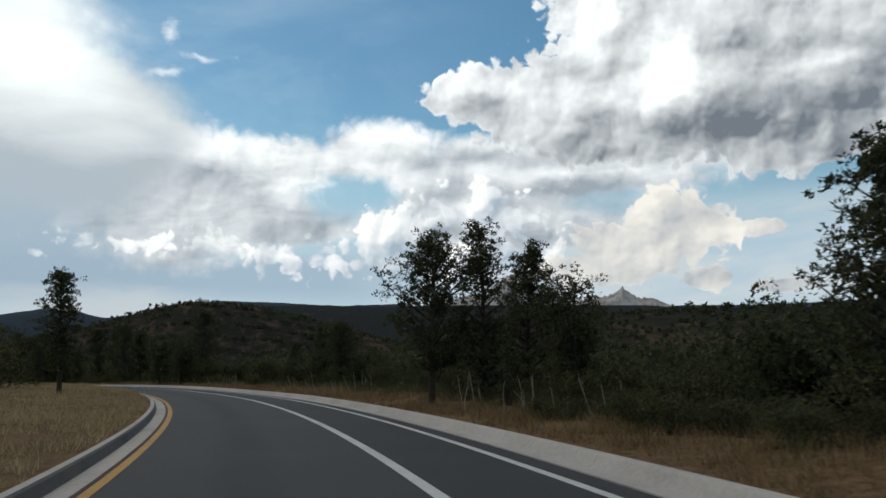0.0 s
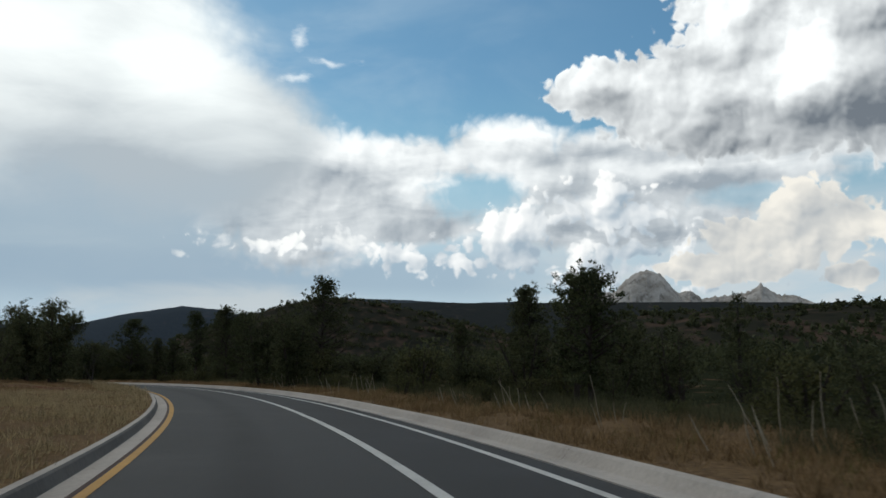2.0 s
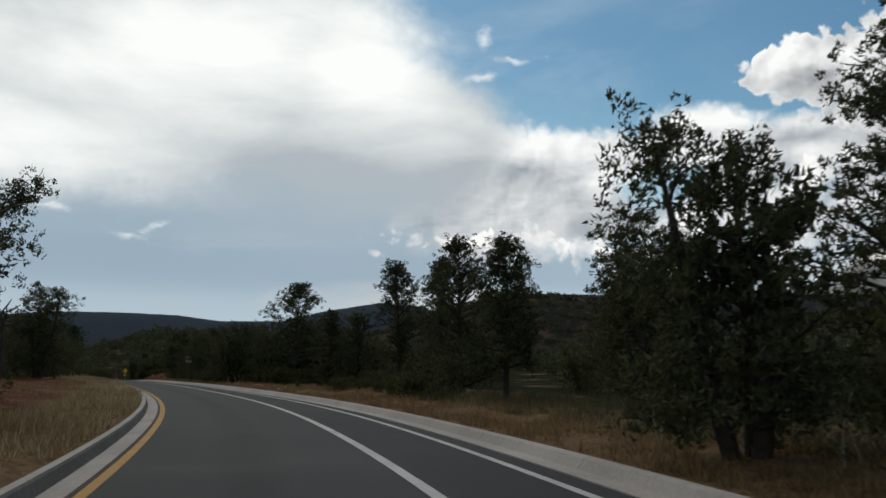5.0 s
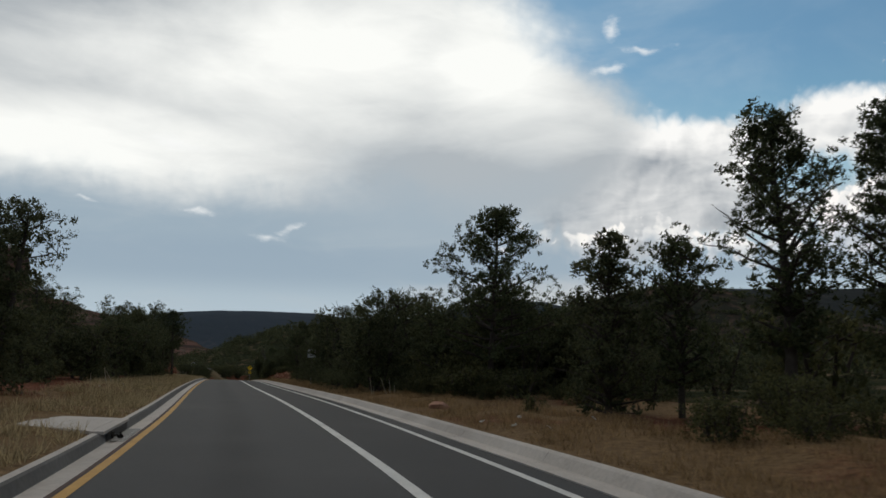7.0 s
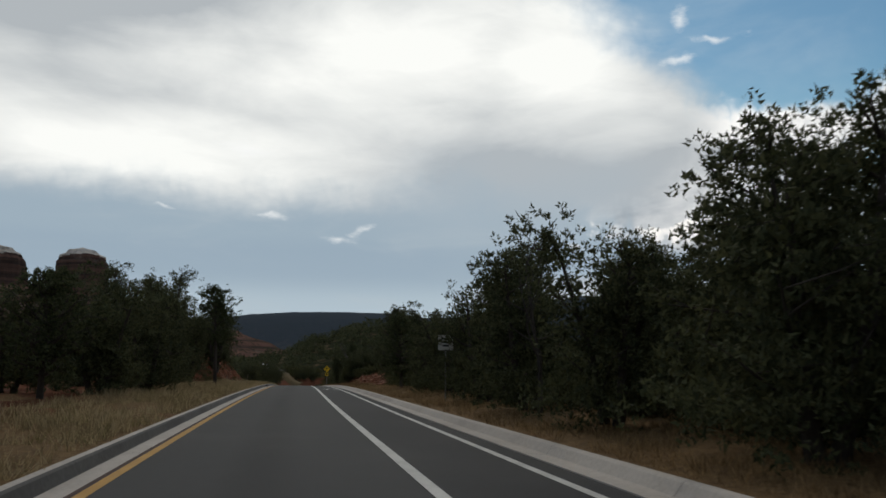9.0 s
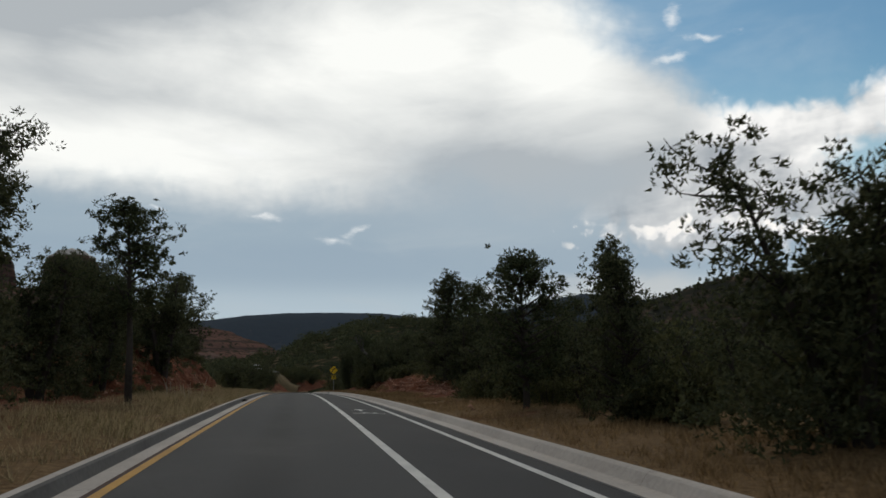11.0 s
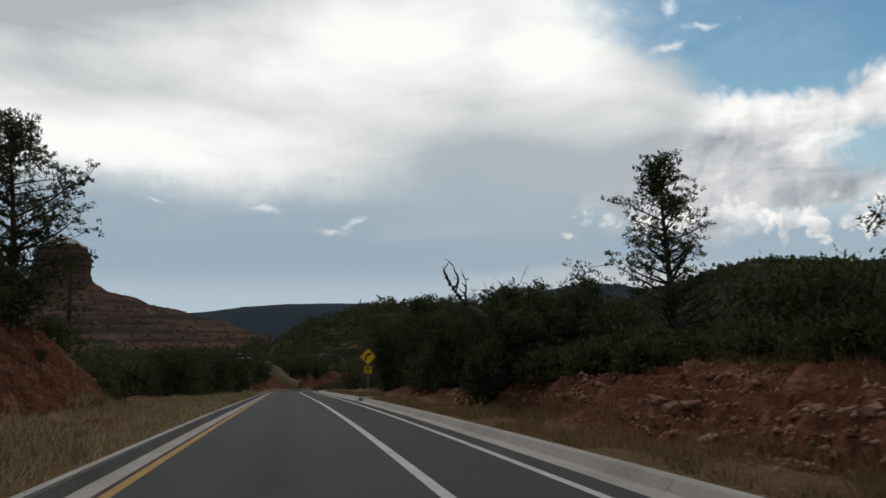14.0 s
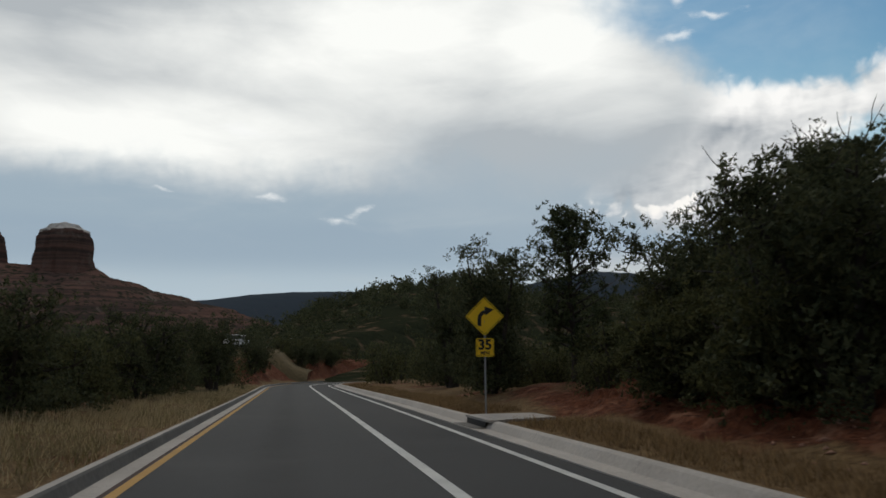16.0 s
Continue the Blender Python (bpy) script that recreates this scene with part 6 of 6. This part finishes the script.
# ---------------------------------------------------------------- bare trees
def dead_tree(pos, h, seed, lean, n=5, thick=0.075):
    rng = random.Random(seed)
    ob = new("dead_tree")
    ob.matrix_world = Matrix.Translation(pos)
    pts, rad = limb(rng, (0, 0, -0.3), lean, h * 0.75, thick, 0.25, 7, 0.05)
    V, F = tube(pts, rad, 7)
    part("trunk", soup("trunk", np.array([tuple(q) for q in V]), np.array(F), True), DEAD, ob)
    for k in range(n):
        i = rng.randint(2, 6)
        d = Vector(lean).normalized() * 0.9 + Vector((rng.uniform(-1, 1), rng.uniform(-1, 1), rng.uniform(0.1, 1.2)))
        q, w = limb(rng, pts[i], d, h * rng.uniform(0.25, 0.5), rad[i] * 0.7, 0.5, 6, 0.15)
        V, F = tube(q, w, 5)
        for _ in range(3):
            j = rng.randint(2, 5)
            d2 = Vector((rng.uniform(-1, 1), rng.uniform(-1, 1), rng.uniform(0, 1.2)))
            q2, w2 = limb(rng, q[j], d2, h * rng.uniform(0.10, 0.25), w[j] * 0.7 + 0.005, 0.5, 4, 0.15)
            V2, F2 = tube(q2, w2, 4)
            kk = len(V)
            V += V2
            F += [tuple(a + kk for a in f) for f in F2]
        part("branch", soup("branch", np.array([tuple(z) for z in V]), np.array(F), True), DEAD, ob)
    return tagged(ob, "bare grey dead tree with crooked forked branches", "dead tree", group="dead trees")


def leaning_tree(x, y, way):
    """An old dead trunk leaning far over, with forked bare limbs; shapes by (reach, height)."""
    rng = random.Random(7)
    ob = new("dead_tree")
    ob.matrix_world = Matrix.Translation((x, y, 0))
    w = Vector((way[0], way[1], 0)).normalized()
    side = Vector((-w.y, w.x, 0))

    def bough(name, shape, thick, twigs, label=""):
        pts = [w * a + side * rng.gauss(0, 0.04) + Vector((0, 0, b)) for a, b in shape]
        fine_pts = [pts[0]]
        for p0, p1 in zip(pts, pts[1:]):
            for k in (1, 2, 3):
                fine_pts.append(p0.lerp(p1, k / 3) + Vector((rng.gauss(0, 1), rng.gauss(0, 1), rng.gauss(0, 1))) * (0.025 if k < 3 else 0))
        n = len(fine_pts) - 1
        V, F = tube(fine_pts, [thick * (1 - i / n) ** 0.7 + 0.012 for i in range(n + 1)], 8)
        for _ in range(twigs):
            i = rng.randint(n // 3, n)
            d = w * rng.uniform(-0.3, 1) + side * rng.uniform(-0.6, 0.6) + Vector((0, 0, rng.uniform(0.0, 1.0)))
            q, r = limb(rng, fine_pts[i], d, rng.uniform(0.15, 0.5), 0.022, 0.5, 4, 0.1)
            V2, F2 = tube(q, r, 4)
            k = len(V)
            V += V2
            F += [tuple(a + k for a in f) for f in F2]
        part(name, soup(name, np.array([tuple(q) for q in V]), np.array(F), True), DEAD, ob, label)

    bough("trunk", [(-0.9, 0.50), (-0.87, 1.50), (-0.73, 2.15), (-0.15, 2.70), (0.36, 2.90), (0.78, 3.15), (1.1, 3.50), (1.35, 3.80), (1.65, 4.10), (1.9, 4.40)], 0.17, 9, "thick dark leaning trunk")
    bough("branch", [(1.22, 3.75), (1.18, 4.05), (1.4, 4.55)], 0.045, 3)
    bough("branch", [(0.62, 3.10), (0.74, 3.50), (0.75, 4.00)], 0.045, 4)
    bough("branch", [(0.66, 3.10), (0.88, 3.60)], 0.04, 2)
    return tagged(ob, "old dead tree leaning far over, forked bare limbs", "dead tree", group="dead trees")


leaning_tree(-135.72, 199.72, (-0.968, 0.252))
for kind, x, y, h, r, seed in (("juniper", -133.9, 198.9, 2.6, 1.0, 2), ("shrub", -135.0, 199.0, 2.1, 0.9, 1), ("juniper", -134.0, 201.2, 3.3, 1.5, 4),
                               ("cone", -146.2, 218.8, 5.6, 1.9, 3), ("juniper", -145.0, 213.6, 4.9, 2.0, 1), ("cone", -144.6, 217.4, 5.3, 1.8, 1), ("juniper", -147.8, 217.0, 4.2, 2.0, 4), ("juniper", -149.5, 219.4, 4.2, 1.9, 2)):
    tree(kind, seed, Vector((x, y, land(x, y))), h, r, turn=x * 71, rich=True)
for t, lat, h, r in ((14.6, -9.9, 2.2, 1.4), (14.9, -9.5, 2.6, 1.6), (15.25, -9.2, 2.4, 1.5), (15.55, -9.7, 2.9, 1.6), (15.9, -9.0, 2.3, 1.5), (21.7, -4.9, 3.4, 1.4), (22.0, -5.3, 3.0, 1.3), (22.9, -5.6, 3.3, 1.2), (23.2, -6.2, 2.6, 1.4), (23.5, -6.0, 2.4, 1.4)):
    q = spot(t, lat)
    tree("juniper", 1 + int(t * 10) % 4, Vector((q.x, q.y, land(q.x, q.y))), h, r, turn=t * 471, rich=True)
for i, (x, y, h, lean) in enumerate(((-143.6, 210.4, 4.6, (0.05, 0.05, 1)), (-145.4, 212.0, 4.6, (-0.2, 0.0, 1)), (-77.0, 139.6, 5.6, (0.0, 0.1, 1)), (-142.0, 210.2, 4.6, (0.1, 0.1, 1)), (-150.0, 221.5, 4.2, (0, 0, 1)), (-146.6, 219.4, 8.0, (0, 0.05, 1)), (-145.6, 218.0, 7.2, (0.1, 0, 1)))):
    dead_tree(Vector((x, y, land(x, y))), h, 81 + i, lean, 5)

for t, lat, h, r in ((15.3, 8.9, 1.0, 1.0), (15.48, 8.5, 1.1, 1.0), (15.62, 8.1, 1.2, 1.1), (15.78, 8.0, 1.2, 1.0), (15.92, 8.3, 1.3, 1.1), (16.1, 8.6, 1.4, 1.2), (16.35, 9.6, 1.8, 1.4), (16.6, 10.0, 1.8, 1.4), (16.9, 10.2, 2.0, 1.5), (17.2, 9.3, 2.6, 1.6), (16.8, 7.7, 2.1, 1.3), (16.95, 8.4, 2.4, 1.5), (17.05, 7.6, 1.8, 1.2)):
    q = spot(t, lat)
    tree("shrub", 1 + int(t * 10) % 4, Vector((q.x, q.y, land(q.x, q.y))), h, r, turn=t * 777, rich=True)

# junipers crowding the foot of the tall pine
for x, y, h, r, seed in ((-62.2, 130.9, 5.2, 1.9, 3), (-60.3, 131.7, 4.9, 1.9, 1), (-58.3, 133.3, 4.4, 2.0, 4)):
    tree("juniper", seed, Vector((x, y, land(x, y))), h, r, turn=x * 91, rich=True)

# sapling inside the curve
q = spot(5.95, -3.9)
sap = dead_tree(Vector((q.x, q.y, land(q.x, q.y))), 2.6, 99, (0.1, 0, 1), 4)
sap.name = "bare_sapling"
tagged(sap, "thin dark half-bare sapling in the verge", "sapling", group="saplings")


for (x, y, h, r) in ((-205, 250, 2.2, 2.0), (-212, 245, 2.6, 2.2), (-196, 263.5, 2.4, 1.8), (-219, 240, 2.8, 2.4), (-190, 268, 2.2, 2.0), (-226, 252, 2.4, 2.0)):
    tree("shrub", 1 + int(-x) % 4, Vector((x, y, land(x, y) - 0.1)), h, r, turn=x * 3.1)


# ---------------------------------------------------------------- white cars on the other carriageway
CAR_WHITE = speckled("car_white", (0.72, 0.72, 0.72), (0.80, 0.80, 0.80), 2.0, 0.5, 0.3, 0.0, spec=0.5)
CAR_GLASS = speckled("car_glass", (0.010, 0.012, 0.014), (0.02, 0.022, 0.025), 2.0, 0.5, 0.1, 0.0, spec=0.6)
RUBBER = speckled("rubber", (0.015, 0.015, 0.015), (0.03, 0.03, 0.03), 20.0, 1.0, 0.9, 0.0)
LAMP = speckled("lamp_lens", (0.5, 0.5, 0.48), (0.65, 0.64, 0.6), 4.0, 1.0, 0.2, 0.0)


def extruded(profile, half, inset=0.0):
    """A side outline of (x, z) drawn out across y, its upper part drawn in."""
    bm = bmesh.new()
    top = max(z for x, z in profile)
    A = [bm.verts.new((x, -half + inset * (z / top) ** 2, z)) for x, z in profile]
    B = [bm.verts.new((x, half - inset * (z / top) ** 2, z)) for x, z in profile]
    bm.faces.new(A)
    bm.faces.new(B[::-1])
    for i in range(len(profile)):
        j = (i + 1) % len(profile)
        bm.faces.new((A[i], B[i], B[j], A[j]))
    bmesh.ops.recalc_face_normals(bm, faces=bm.faces[:])
    return bm


def car(pos, face, tall):
    ob = new("white_car")
    ob.matrix_world = Matrix.Translation(pos) @ pose(0, 0, 0, 0, 0, face)
    bm = extruded([(-2.2, 0.32), (-2.25, 0.62), (-2.1, 0.82), (-1.2, 0.92), (1.5, 0.95), (2.15, 0.88), (2.25, 0.6), (2.2, 0.32)], 0.88, 0.04)
    bmesh.ops.bevel(bm, geom=bm.edges[:], offset=0.05, segments=2, affect="EDGES")
    part("body", bm, CAR_WHITE, ob, "white painted body")
    part("cabin", extruded([(-1.25, 0.90), (-0.62, tall), (1.25, tall), (1.85, 0.92)], 0.80, 0.14), CAR_GLASS, ob, "dark glazed cabin")
    part("roof", extruded([(-0.66, tall), (-0.60, tall + 0.04), (1.2, tall + 0.04), (1.28, tall)], 0.66, 0.02), CAR_WHITE, ob)
    for x in (-1.35, 1.4):
        for y in (-0.82, 0.82):
            bm = bmesh.new()
            bmesh.ops.create_cone(bm, cap_ends=True, segments=20, radius1=0.33, radius2=0.33, depth=0.2, matrix=pose(x, y, 0.33, 90, 0, 0))
            w = part("wheel", bm, RUBBER, ob)
            bm = bmesh.new()
            bmesh.ops.create_cone(bm, cap_ends=True, segments=14, radius1=0.19, radius2=0.19, depth=0.22, matrix=pose(x, y, 0.33, 90, 0, 0))
            part("rim", bm, STEEL, w)
    for y in (-0.62, 0.62):
        bm = bmesh.new()
        bmesh.ops.create_cube(bm, size=1, matrix=Matrix.Translation((-2.22, y, 0.66)) @ Matrix.Diagonal((0.06, 0.32, 0.12, 1)))
        part("headlight", bm, LAMP, ob)
    return tagged(ob, "white car on the opposite carriageway", "car", group="cars on the far carriageway")


FAR_A, FAR_B = Vector((-220.5, 266.3, 0.45)), Vector((-262.0, 317.0, 0.45))
fd = (FAR_B - FAR_A).normalized()
fs = Vector((fd.y, -fd.x, 0))
P = np.array([[tuple(FAR_A + fd * k + fs * o + Vector((0, 0, 0.1 - 3.5 * float(ramp(-o, 4.5, 12)) - 3.0 * float(ramp(o, 3.5, 9)) - 3.5 * float(ramp(-k, 1.0, 7.0))))) for o in np.linspace(-16, 9, 15)] for k in (-7, -6, -5, -4, -3, -2, -1, *range(2, 110, 6))])
tagged(part("far_embankment", grid_mesh("far_embankment", P), FIELD), "low dry grassy embankment under the far carriageway", "embankment", kind="structure")
P = np.array([[tuple(FAR_A - fd * 2 + fd * k * 8 + fs * o + Vector((0, 0, 0.15))) for o in (-4.2, 4.2)] for k in range(14)])
tagged(part("far_road", grid_mesh("far_road", P, smooth=False), LANE_ASPHALT), "grey asphalt of the far carriageway", "road", kind="structure")
for ahead, side, tall in ((0.0, 0.0, 1.42), (24.0, -2.6, 1.62), (66.0, 0.6, 1.45)):
    q = FAR_A + fd * ahead + fs * side
    car(Vector((q.x, q.y, 0.60)), math.degrees(math.atan2(fd.y, fd.x)), tall)


# ---------------------------------------------------------------- kerb joints
for name, prof in (("kerb_right", [(3.87, 0.006), (4.20, -0.014), (4.237, -0.006), (4.338, 0.128), (4.378, 0.152), (4.47, 0.156)]),
                   ("kerb_left", [(-1.86, 0.008), (-2.11, -0.012), (-2.147, -0.006), (-2.191, 0.128), (-2.224, 0.152), (-2.32, 0.156)])):
    for t in np.arange(-0.2, 20.0, 4.57 / SPEED):
        P = np.array([[spot(t + d, o, h) for o, h in prof] for d in (0.0, 0.008 / SPEED)])
        part("kerb_joint", grid_mesh("kerb_joint", P, smooth=False), STAIN_SHADE, bpy.data.objects[name])
